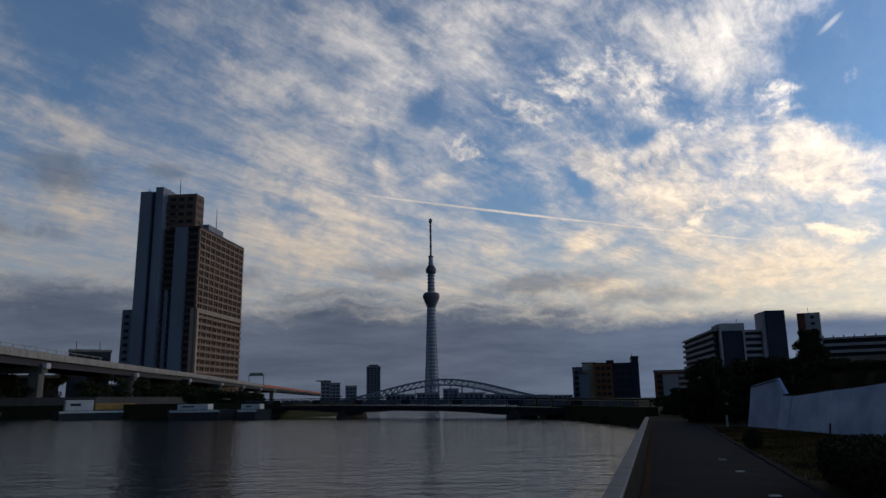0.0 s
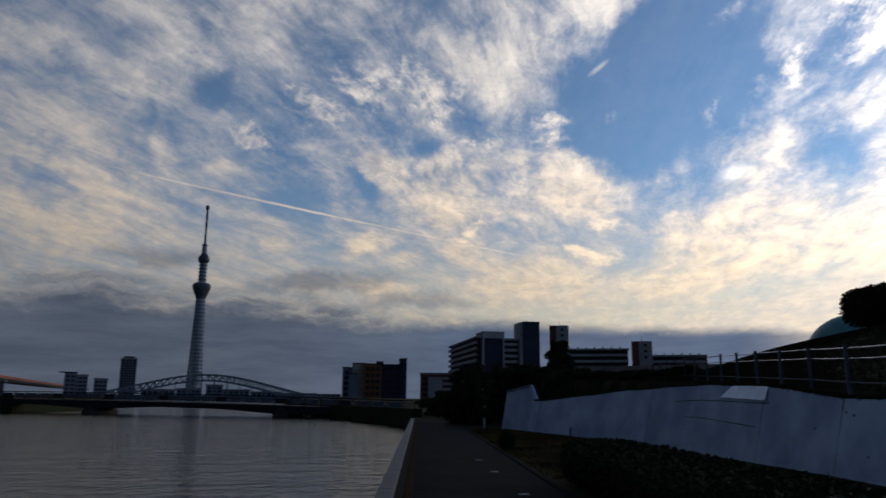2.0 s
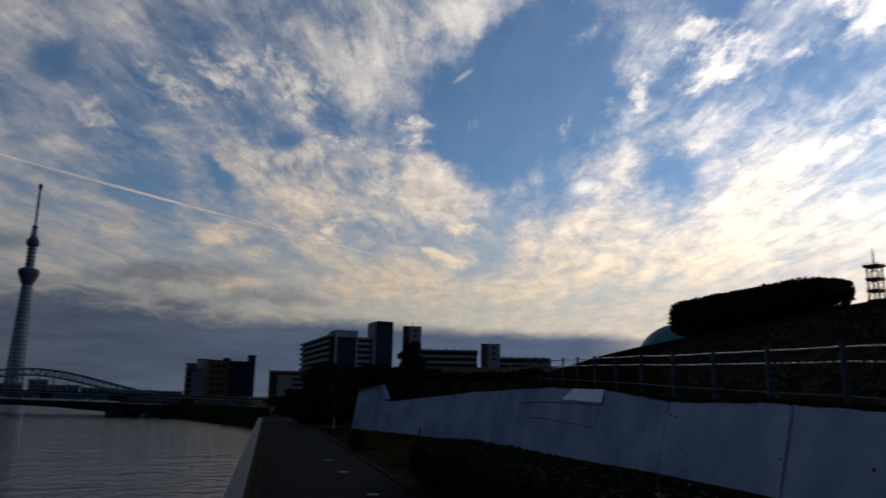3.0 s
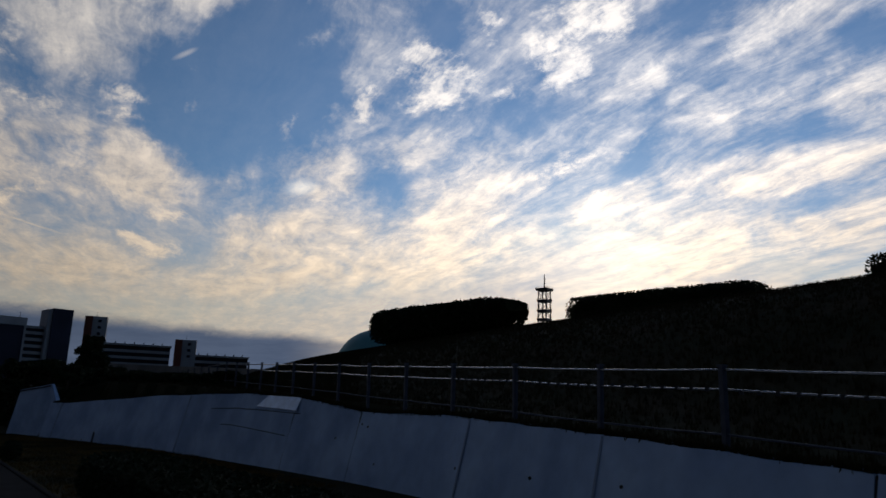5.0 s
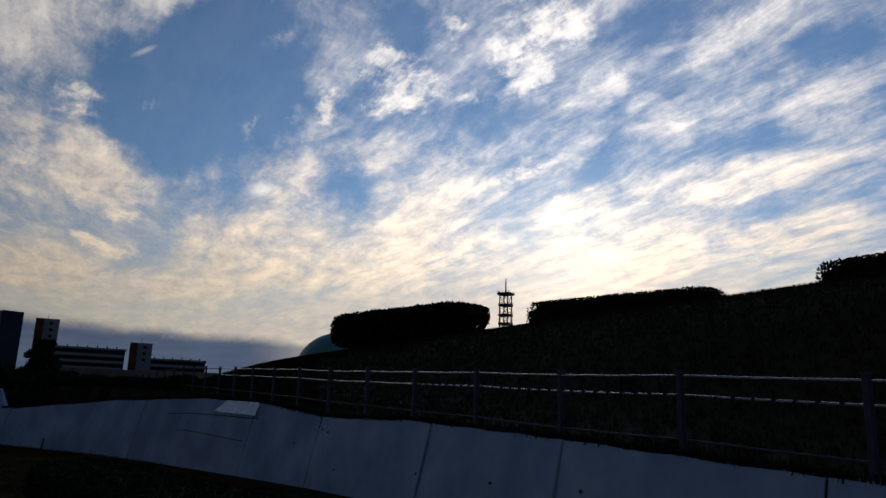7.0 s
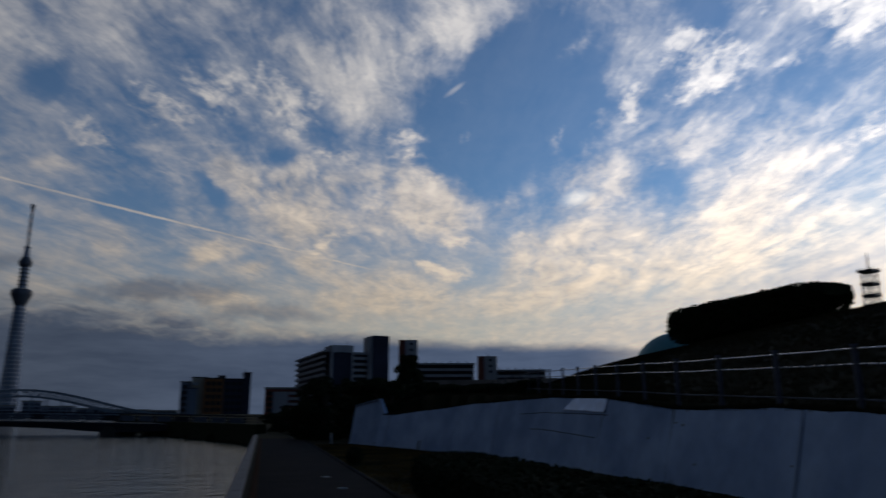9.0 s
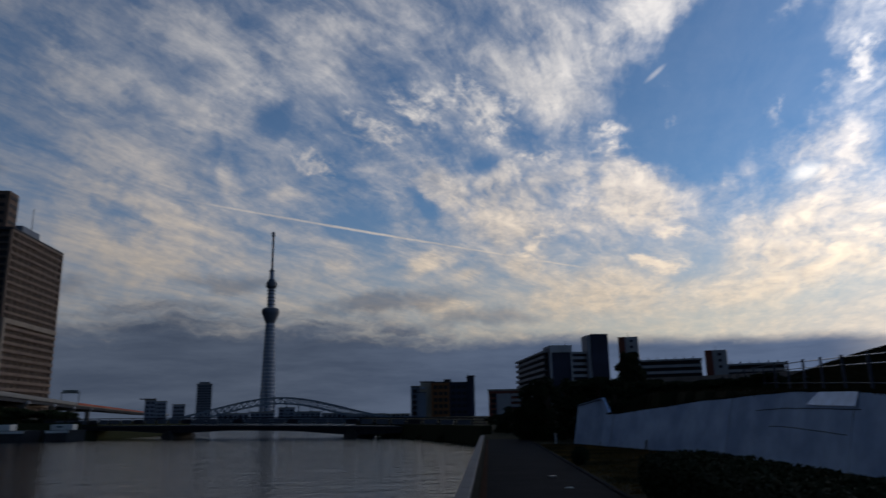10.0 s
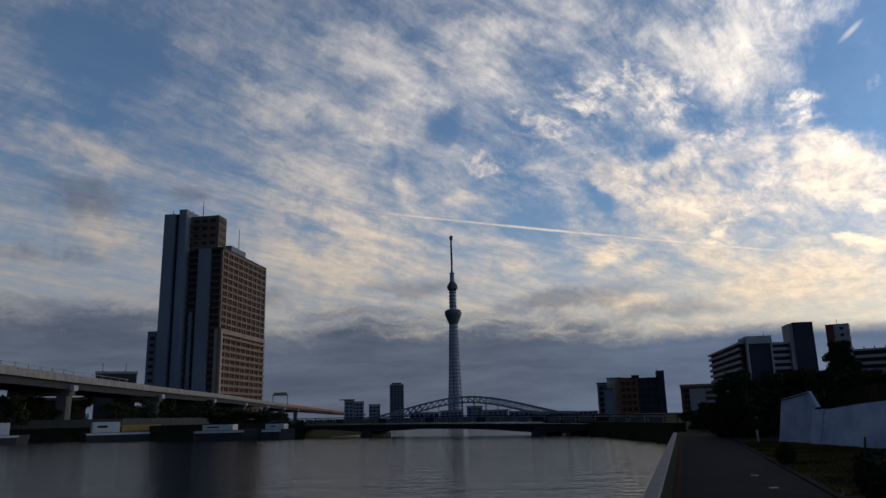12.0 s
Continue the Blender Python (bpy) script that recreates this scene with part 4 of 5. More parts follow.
# tufts along the top of the wall, on the grass and on the crest
def tufts(name, spots, h, label, mat=M_BLADE):
    vs, fs = [], []
    for p in spots:
        for _ in range(5):
            an, le, k = RNG.random() * math.tau, RNG.uniform(0.0, 0.6), len(vs)
            s = h * RNG.uniform(0.4, 1.2)
            b = p + Vector((RNG.uniform(-0.05, 0.05), RNG.uniform(-0.05, 0.05), 0))
            side = Vector((math.cos(an), math.sin(an), 0)) * 0.012 * (s / 0.12)
            tip = b + Vector((-math.sin(an) * le * s, math.cos(an) * le * s, s))
            vs += [b - side, b + side, tip]
            fs.append((k, k + 1, k + 2))
    me = bpy.data.meshes.new(name)
    me.from_pydata(vs, [], fs)
    me.materials.append(mat)
    tagged(new(name, me), label, "grass", kind="stuff")


spots = []
for _ in range(5200):
    i = RNG.uniform(0.8, 9.9)
    p, r, top_ = wall_point(i, wall_point(i, 0)[2])
    spots.append(p + r * (0.03 + abs(RNG.gauss(0, 0.14))) + Vector((0, 0, -0.03)))
tufts("wall_grass", spots, 0.13, "rough grass growing along the top of the wall")
spots = []
while len(spots) < 16000:
    l, s = RNG.uniform(2.65, 8.5), RNG.uniform(15.5, 41)
    p = on_walk(l, s)
    if wall_side(p.x, p.y) < -0.1:
        spots.append(p)
tufts("lawn_grass", spots, 0.07, "short dry brownish lawn grass beside the path", M_DRY)
spots = []
for _ in range(7000):
    n = RNG.uniform(-6, 70)
    p = on_levee(21.5 + RNG.uniform(0, 3.5), n)
    spots.append(Vector((p.x, p.y, land(p.x, p.y) - 0.02)))
for _ in range(52000):
    p = on_levee(RNG.uniform(7.5, 22.5), RNG.uniform(-8, 62))
    if wall_side(p.x, p.y) > 0.4:
        spots.append(Vector((p.x, p.y, land(p.x, p.y) - 0.02)))
while len(spots) < 72000:
    p = polar(RNG.uniform(-46, -19), RNG.uniform(17, 60))
    if wall_side(p.x, p.y) > 0.3 and p.dot(WALK_R) > 5:
        spots.append(Vector((p.x, p.y, land(p.x, p.y) - 0.02)))
tufts("levee_grass", spots, 0.14, "dark rough grass all over the levee slope")

post = thing("marker_post", pose(15.2, 39.6, 0.0), "short white marker post on the grass by the path", "post")
part("post_shaft", tube(bmesh.new(), [(0, 0, -0.1), (0, 0, 0.52)], [0.06, 0.06], 12), M_BOATWHITE, post)
part("post_cap", tube(bmesh.new(), [(0, 0, 0.52), (0, 0, 0.57), (0, 0, 0.60)], [0.066, 0.066, 0.03], 12), M_CREAM, post)
solid("far_parapet", ribbon(bmesh.new(), [polar(-27.5, 95, 1.1), polar(-33, 82, 0.6), polar(-38.6, 66, 0)], [(-0.2, -1.0), (0.2, -1.0), (0.2, 4.75), (-0.2, 4.75)]), M_CONC,
      "pale concrete parapet wall beyond the levee", "wall", kind="structure")

# ---------------------------------------------------------------- levee top: mast and gas holder
mast = thing("lattice_mast", Matrix.Translation(polar(-60.75, 150, 5.9)), "steel lattice telecommunication mast with four platforms", "mast")
W = 0.95
for sx_ in (-1, 1):
    for sy_ in (-1, 1):
        part("leg", beam(bmesh.new(), (sx_ * W * 1.1, sy_ * W * 1.1, 0), (sx_ * W * 0.95, sy_ * W * 0.95, 20.8), 0.22), M_HULL, mast)
for z in (14.7, 16.5, 18.6, 21.0):
    w = 1.15 if z < 20 else 1.35
    deck_ = part("platform", boxed(-w, w, -w, w, z - 0.26, z + 0.20), M_HULL, mast)
    rail_bm = bmesh.new()
    for a, b in (((-w, -w), (w, -w)), ((w, -w), (w, w)), ((w, w), (-w, w)), ((-w, w), (-w, -w))):
        beam(rail_bm, (*a, z + 0.42), (*b, z + 0.42), 0.05)
        beam(rail_bm, (*a, z), (*a, z + 0.42), 0.05)
    part("guard_rail", rail_bm, M_HULL, deck_)
for k in range(7):
    z = 3 * k
    bm = bmesh.new()
    for a, b in (((-W, -W), (W, -W)), ((W, -W), (W, W)), ((W, W), (-W, W)), ((-W, W), (-W, -W))):
        beam(bm, (*a, z), (*b, z + 2.9), 0.06)
        beam(bm, (*b, z), (*a, z + 2.9), 0.06)
        beam(bm, (*a, z + 2.9), (*b, z + 2.9), 0.06)
    part("bracing", bm, M_HULL, mast)
part("antenna", tube(bmesh.new(), [(0, 0, 20.8), (0, 0, 23.2), (0, 0, 24.4)], [0.16, 0.14, 0.05], 8), M_HULL, mast)

tank = thing("gas_holder", Matrix.Translation(polar(-47.6, 300, 15.8)), "large teal spherical gas holder behind the levee", "storage tank")
bm = bmesh.new()
bmesh.ops.create_uvsphere(bm, u_segments=64, v_segments=36, radius=17.2)
for f in bm.faces:
    f.smooth = True
part("shell", bm, M_TEAL, tank)
for k in range(12):
    an = k / 12 * math.tau
    part("support_leg", beam(bmesh.new(), (math.cos(an) * 17, math.sin(an) * 17, -13.5), (math.cos(an) * 16.9, math.sin(an) * 16.9, 0), 0.8), M_CONC, tank)
bm = bmesh.new()
for k in range(16):
    a0, a1 = k / 16 * math.tau, (k + 1) / 16 * math.tau
    p0, p1 = Vector((math.cos(a0) * 3, math.sin(a0) * 3, 17)), Vector((math.cos(a1) * 3, math.sin(a1) * 3, 17))
    beam(bm, p0, p0 + Vector((0, 0, 1.2)), 0.12)
    beam(bm, p0 + Vector((0, 0, 1.2)), p1 + Vector((0, 0, 1.2)), 0.12)
part("top_railing", bm, M_STEEL, tank)
part("vent_mast", tube(bmesh.new(), [(0, 0, 17), (0, 0, 20.5)], [0.15, 0.06], 8), M_STEEL, tank)
part("vent_mast", tube(bmesh.new(), [(-1.4, 0, 17), (-1.4, 0, 24)], [0.10, 0.05], 8), M_STEEL, tank)

# ---------------------------------------------------------------- buildings
def facing(az, d, turn=0.0, z=1.2):
    """A frame at azimuth and distance whose -y side looks at the walk, turned by some degrees."""
    return Matrix.Translation(polar(az, d, z)) @ pose(0, 0, 0, 0, 0, az + turn)


def window_grid(parent, axis, sign, at_, a0, a1, z0, z1, cols, rows_, w, h, name="window", pane=M_GLASS, frame_mat=None):
    """Windows as parts: a pane with a frame and sill, shared by all of one facade. axis x: the wall runs along x."""
    me_key = bmesh.new()
    box(me_key, -w / 2, w / 2, -0.05, 0.05, -h / 2, h / 2)
    me = mesh_of(name, me_key, pane)
    fb = bmesh.new()
    for a in ((-w / 2 - 0.12, w / 2 + 0.12, -0.14, 0.05, -h / 2 - 0.18, -h / 2), (-w / 2 - 0.12, -w / 2, -0.10, 0.05, -h / 2, h / 2), (w / 2, w / 2 + 0.12, -0.10, 0.05, -h / 2, h / 2), (-0.05, 0.05, -0.08, 0.0, -h / 2, h / 2)):
        box(fb, *a)
    fme = mesh_of("window_frame", fb, frame_mat or M_DARKFACE)
    for r in range(rows_):
        for c in range(cols):
            u = a0 + (a1 - a0) * (c + 0.5) / cols
            z = z0 + (z1 - z0) * (r + 0.5) / rows_
            m = pose(u, at_, z, 0, 0, 0 if sign < 0 else 180) if axis == "x" else pose(at_, u, z, 0, 0, 90 if sign > 0 else -90)
            ob = new(name, me)
            ob.parent, ob.matrix_local = parent, m
            fo = new("window_frame", fme)
            fo.parent = ob


def balconies(parent, axis, sign, at_, a0, a1, z0, z1, floors, mat, depth=1.3, rail=1.1):
    """Access galleries: a slab with a solid parapet at each floor."""
    for r in range(floors):
        z = z0 + (z1 - z0) * r / floors
        lo, hi = (at_ - depth, at_) if sign < 0 else (at_, at_ + depth)
        e0, e1 = (lo, lo + 0.15) if sign < 0 else (hi - 0.15, hi)
        bm = bmesh.new()
        if axis == "x":
            box(bm, a0, a1, lo, hi, z - 0.12, z + 0.06)
            box(bm, a0, a1, e0, e1, z + 0.06, z + rail)
        else:
            box(bm, lo, hi, a0, a1, z - 0.12, z + 0.06)
            box(bm, e0, e1, a0, a1, z + 0.06, z + rail)
        part("balcony", bm, mat, parent)


# the tall block across the river: local x runs along its window side, away from the walk
TB = Matrix.Translation((0, 0, 1.6)) @ Matrix.Scale(1.3, 4) @ Matrix.Translation((0, 0, -1.6)) @ Matrix(((0.125, -0.992, 0, -107.4), (0.992, 0.125, 0, 313.2), (0, 0, 1, 1.2), (0, 0, 0, 1)))
tall = thing("high_rise", TB, "tall blue-grey slab high-rise with a brown window facade across the river", "high-rise")
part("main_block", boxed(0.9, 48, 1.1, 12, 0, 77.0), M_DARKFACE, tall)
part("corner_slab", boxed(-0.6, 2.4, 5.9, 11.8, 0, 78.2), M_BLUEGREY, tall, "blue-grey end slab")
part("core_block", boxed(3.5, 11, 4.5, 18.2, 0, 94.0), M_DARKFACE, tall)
part("core_crown", boxed(3.0, 10.5, 4.4, 18.0, 79.0, 94.6), M_CROWN, tall, "brown upper storeys of the core")
part("end_slab", boxed(-1.2, 14, 18.3, 21.9, 0, 97.2), M_BLUEGREY, tall, "blue-grey end slab")
part("slot", boxed(0.4, 14, 21.9, 24.0, 0, 95.6), M_NAVY, tall)
part("end_slab", boxed(-1.2, 14, 24.0, 29.2, 0, 95.4), M_BLUEGREY, tall, "blue-grey end slab")
part("low_wing", boxed(6, 34, 29.2, 38, 0, 42.5), M_BLUEGREY, tall)
part("lift_shaft", boxed(1.6, 4, 14.4, 16.2, 0, 50), M_BLUEGREY, tall)
window_grid(tall, "x", 1, 38.02, 8, 32, 3, 41, 4, 12, 2.6, 1.3)
window_grid(tall, "y", -1, 5.95, 30, 37.4, 3, 41, 2, 12, 2.0, 1.2)
ROWS, COLS = 25, 9
band_hi = mesh_of("spandrel", boxed(-0.2, 48.4, -0.25, 0.9, -0.46, 0.46), M_BROWN)
band_lo = mesh_of("spandrel", boxed(-0.2, 48.4, -0.60, 0.9, -0.58, 0.58), M_BROWN)
for r in range(ROWS + 1):
    ob = new("spandrel", band_lo if r < 13 else band_hi)
    ob.parent, ob.matrix_local = tall, Matrix.Translation((0, 0, 2 + 75.0 * r / ROWS))
pier_wide = mesh_of("pier", boxed(-0.65, 0.65, -0.05, 0.85, 1, 77.2), M_BROWN)
pier_thin = mesh_of("pier", boxed(-0.28, 0.28, 0.1, 0.85, 1, 77.2), M_BROWN)
for c in range(COLS * 2 + 1):
    ob = new("pier", pier_thin if c % 2 else pier_wide)
    ob.parent, ob.matrix_local = tall, Matrix.Translation((48.2 * c / (COLS * 2), 0, 0))
part("roof_edge", boxed(-0.4, 48.6, -0.1, 14.4, 77.2, 78.4), M_DARKFACE, tall)
part("lower_corner", boxed(-0.6, 1.3, -0.9, 2.4, 0, 41.5), M_PALEBROWN, tall, "pale corner strip of the lower floors")
pale = boxed(0.3, 48.4, -0.62, 0.2, 39.6, 41.6)
part("pale_band", pale, M_PALEBROWN, tall, "pale band between lower and upper floors")
for r in range(ROWS):
    z = 2 + 75.0 * (r + 0.5) / ROWS
    for c in range(COLS):
        if c == 0 and r == 0:
            wme = mesh_of("window", boxed(-2.4, 2.4, 0.86, 0.95, -0.8, 0.8), M_GLASS)
        ob = new("window", wme)
        ob.parent, ob.matrix_local = tall, Matrix.Translation((48.2 * (c + 0.5) / COLS, 0, z))
bal_me = mesh_of("gallery", boxed(-1.0, 0.2, 12.0, 18.2, -0.5, 0.5), M_GALLERY)
for r in range(30):
    ob = new("gallery", bal_me)
    ob.parent, ob.matrix_local = tall, Matrix.Translation((3.4, 0, 3 + r * 3.0))
bal_me = mesh_of("gallery", boxed(-0.9, 0.2, 0.5, 5.8, -0.5, 0.5), M_GALLERY)
for r in range(25):
    ob = new("gallery", bal_me)
    ob.parent, ob.matrix_local = tall, Matrix.Translation((0.9, 0, 3 + r * 3.0))
part("plant_room", boxed(14, 30, 3, 9, 78.4, 82.6), M_BLUEGREY, tall)
window_grid(tall, "y", -1, 2.95, 5.2, 17.4, 80, 94, 3, 4, 2.4, 1.4)
window_grid(tall, "x", -1, 4.37, 3.6, 10.0, 80, 94, 2, 4, 2.2, 1.4)
for x, y, z, h in ((6, 14, 95, 8), (24, 4, 82, 11), (2, 26.8, 95, 3), (9, 20.5, 96.5, 3)):
    part("roof_antenna", tube(bmesh.new(), [(x, y, z), (x, y, z + h)], [0.22, 0.10], 8), M_HULL, tall)

# broadcasting tower in the distance
SKY_X = polar(0.85, 2480, 0)
tower = thing("broadcasting_tower", Matrix.Translation(SKY_X), "very tall blue-grey lattice broadcasting tower with two decks", "tower")
def tower_r(z):
    return 26.0 - 13.5 * (min(z, 375) / 375) ** 0.75


for k in range(12):
    a = k / 12 * math.tau
    pts_ = [(math.cos(a) * tower_r(z), math.sin(a) * tower_r(z), z) for z in range(0, 341, 20)]
    part("leg", tube(bmesh.new(), pts_, [2.0 - 1.0 * i / len(pts_) for i in range(len(pts_))], 6), M_TOWER, tower)
for z in range(0, 340, 12):
    bm = bmesh.new()
    r, r2 = tower_r(z), tower_r(z + 12)
    for k in range(12):
        a, b = k / 12 * math.tau, (k + 1) / 12 * math.tau
        beam(bm, (math.cos(a) * r, math.sin(a) * r, z), (math.cos(b) * r2, math.sin(b) * r2, z + 12), 1.1)
        beam(bm, (math.cos(b) * r, math.sin(b) * r, z), (math.cos(a) * r2, math.sin(a) * r2, z + 12), 1.1)
    part("lattice_tier", bm, M_TOWER, tower)
    bm = bmesh.new()
    for k in range(24):
        a, b = k / 24 * math.tau, (k + 1) / 24 * math.tau
        beam(bm, (math.cos(a) * r, math.sin(a) * r, z), (math.cos(b) * r, math.sin(b) * r, z), 2.2, 2.8)
    part("ring_beam", bm, M_RINGLIT, tower, "horizontal ring coloured paler for the skylight on it")
part("shaft", tube(bmesh.new(), [(0, 0, 0), (0, 0, 120), (0, 0, 345)], [9, 8.5, 8.5], 20), M_TOWERDK, tower)
part("dense_shaft", tube(bmesh.new(), [(0, 0, 205), (0, 0, 300), (0, 0, 340)], [15.2, 11.8, 10.4], 24), M_TOWER, tower)
part("lower_deck", tube(bmesh.new(), [(0, 0, 312), (0, 0, 325), (0, 0, 338), (0, 0, 352), (0, 0, 360), (0, 0, 366)], [12, 18, 23.5, 29, 29.5, 26], 40), M_TOWERDK, tower, "dark round observation deck")
part("deck_rim", tube(bmesh.new(), [(0, 0, 366), (0, 0, 369)], [22, 21], 40), M_CREAM, tower, "pale rim on top of the deck")
part("upper_shaft", tube(bmesh.new(), [(0, 0, 366), (0, 0, 400), (0, 0, 436)], [12.5, 11.6, 10.6], 24), M_TOWER, tower)
for z in (378, 390, 402, 414, 426):
    part("shaft_ring", tube(bmesh.new(), [(0, 0, z), (0, 0, z + 4)], [13.3, 13.3], 24), M_TOWERDK, tower)
part("upper_deck", tube(bmesh.new(), [(0, 0, 434), (0, 0, 442), (0, 0, 452), (0, 0, 458), (0, 0, 466)], [11, 18, 18.5, 15, 10], 32), M_TOWERDK, tower)
part("neck", tube(bmesh.new(), [(0, 0, 460), (0, 0, 478), (0, 0, 497)], [10, 8, 7.4], 24), M_TOWER, tower)
part("neck_cap", tube(bmesh.new(), [(0, 0, 494), (0, 0, 499)], [8.6, 8.6], 24), M_TOWERDK, tower)
for k, z in enumerate(range(499, 619, 15)):
    part("mast_section", tube(bmesh.new(), [(0, 0, z), (0, 0, z + 15)], [3.6, 3.5], 16), (M_TOWERDK, M_MASTRED)[k % 2], tower)
part("mast_top", tube(bmesh.new(), [(0, 0, 617), (0, 0, 622), (0, 0, 631), (0, 0, 634)], [4, 6, 6, 3], 16), M_TOWERDK, tower)

# slim dark tower and low blocks upriver
def block(az, d, width, depth, height, mat, name, label, floors, cols, turn=0.0, z=1.2, win=(2.2, 1.4)):
    ob = thing(name, facing(az, d, turn, z), label, "building")
    part("body", boxed(-width / 2, width / 2, 0, depth, 0, height), mat, ob)
    part("roof_edge", boxed(-width / 2 - 0.3, width / 2 + 0.3, -0.3, depth + 0.3, height, height + 0.9), M_CONC if mat not in (M_NAVY,) else M_NAVY, ob)
    window_grid(ob, "x", -1, -0.03, -width / 2 + 0.6, width / 2 - 0.6, 1, height - 0.6, cols, floors, *win)
    return ob


t1 = block(5.43, 900, 17, 18, 42.0, M_TOWERDK, "tower_block", "slim dark residential tower far upriver", 14, 4)
part("plant_room", boxed(-6, 6, 3, 13, 42.9, 45), M_TOWERDK, t1)
block(8.6, 700, 15, 14, 17.5, M_BLUEGREY, "office_building", "low grey office building with a wide flat roof", 5, 4)
block(7.15, 720, 11, 12, 15.0, M_BLUEGREY, "office_building", "low grey office building beside the expressway", 4, 3)
b = block(9.1, 690, 9, 8, 18.6, M_BLUEGREY, "office_building", "grey stair block of a low office building", 5, 2)
part("roof_canopy", boxed(-9, 5, -2, 9, 19.5, 20.1), M_DARKFACE, b, "overhanging dark flat roof")
for az, w, h, d in ((3.3, 26, 5.5, 640), (1.2, 20, 6.5, 650), (-0.6, 14, 10, 660), (-2.2, 22, 6, 640), (-4.4, 26, 4.5, 650), (-6.8, 30, 3.4, 640), (-8.9, 24, 2.8, 620)):
    block(az, d, w, 12, h, (M_CONC, M_BLUEGREY, M_BLUEGREY)[int(w) % 3], "riverside_building", "low building seen beneath the far arch", max(2, int(h / 3)), int(w / 4))

# stepped apartment house of brown, ochre and cream parts
ap = thing("apartment_house", facing(-12.5, 350, 0, 1.2), "stepped apartment house in dark, cream and ochre", "apartment house")
for x0, x1, y0, h, mat in ((-15.0, -10.5, 4, 14.6, M_BLUEGREY), (-10.3, -4.0, 2, 16.6, M_CREAM), (-12.0, -7.6, -1.5, 11.6, M_BLUEGREY), (-5.0, 3.6, -1.0, 16.2, M_OCHRE), (3.7, 12.4, 0.0, 16.0, M_NAVY), (12.5, 15.6, -0.5, 18.9, M_NAVY)):
    wing = part("wing", boxed(x0, x1, y0, 16, 0, h), mat, ap)
    part("roof_edge", boxed(x0 - 0.2, x1 + 0.2, y0 - 0.2, 16.2, h, h + 0.5), M_DARKFACE, wing)
window_grid(ap, "x", -1, 3.95, -14.4, -11.8, 1, 14, 1, 5, 1.6, 1.4)
window_grid(ap, "x", -1, -1.05, -4.2, 3.0, 1, 15.6, 3, 5, 1.5, 1.5)
window_grid(ap, "x", -1, -0.05, 4.2, 12, 1, 15.6, 3, 5, 1.6, 1.4)
balconies(ap, "x", -1, 2.0, -10.2, -7.4, 3, 16, 5, M_WHITE)
part("stair_tank", boxed(1.0, 4.5, 4, 9, 16.2, 18.0), M_DARKFACE, ap)
part("roof_antenna", tube(bmesh.new(), [(12.8, 2, 19), (12.8, 2, 21.2)], [0.1, 0.05], 6), M_HULL, ap)
fb = block(-17.4, 350, 15.5, 14, 11.8, M_REDBRICK, "apartment_house", "low red-brown and white flats above the trees", 4, 4)
part("white_bay", boxed(-4.0, 2.8, -1.2, 0, 0, 10.6), M_WHITE, fb)
balconies(fb, "x", -1, 0, 3.0, 7.6, 2, 12, 4, M_WHITE)

# slab flats with galleries and a lift tower
fl = thing("apartment_block", facing(-22.0, 335, 14, 1.2), "white slab block with long balconies and a dark end wall", "apartment block")
part("end_wall", boxed(-5.2, 3.6, 0, 14, 0, 28.0), M_NAVY, fl, "windowless dark blue end wall")
part("end_frame", boxed(-6.0, -5.2, -0.5, 14, 0, 30.0), M_WHITE, fl)
part("end_frame", boxed(3.6, 4.3, -0.5, 14, 0, 30.0), M_WHITE, fl)
part("roof_hood", boxed(-6.0, 4.3, -0.6, 14, 28.0, 31.2), M_WHITE, fl)
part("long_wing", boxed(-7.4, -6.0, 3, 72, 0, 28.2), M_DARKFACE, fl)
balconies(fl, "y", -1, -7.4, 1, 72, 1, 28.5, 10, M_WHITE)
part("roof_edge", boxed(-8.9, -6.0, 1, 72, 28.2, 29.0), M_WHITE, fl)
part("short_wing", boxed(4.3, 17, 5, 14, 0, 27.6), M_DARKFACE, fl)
balconies(fl, "x", -1, 5, 4.4, 17, 1, 28, 10, M_WHITE)
part("roof_edge", boxed(4.3, 17.2, 3.4, 14.2, 27.6, 28.6), M_WHITE, fl)
part("lift_tower", boxed(14.0, 21.8, 1.0, 13.0, 0, 36.4), M_NAVY, fl, "dark blue lift tower")
part("lift_side", boxed(12.4, 14.0, 1.8, 12, 0, 36.0), M_WHITE, fl)
part("roof_antenna", tube(bmesh.new(), [(2, 2, 30.6), (2, 2, 33.4)], [0.12, 0.05], 6), M_HULL, fl)
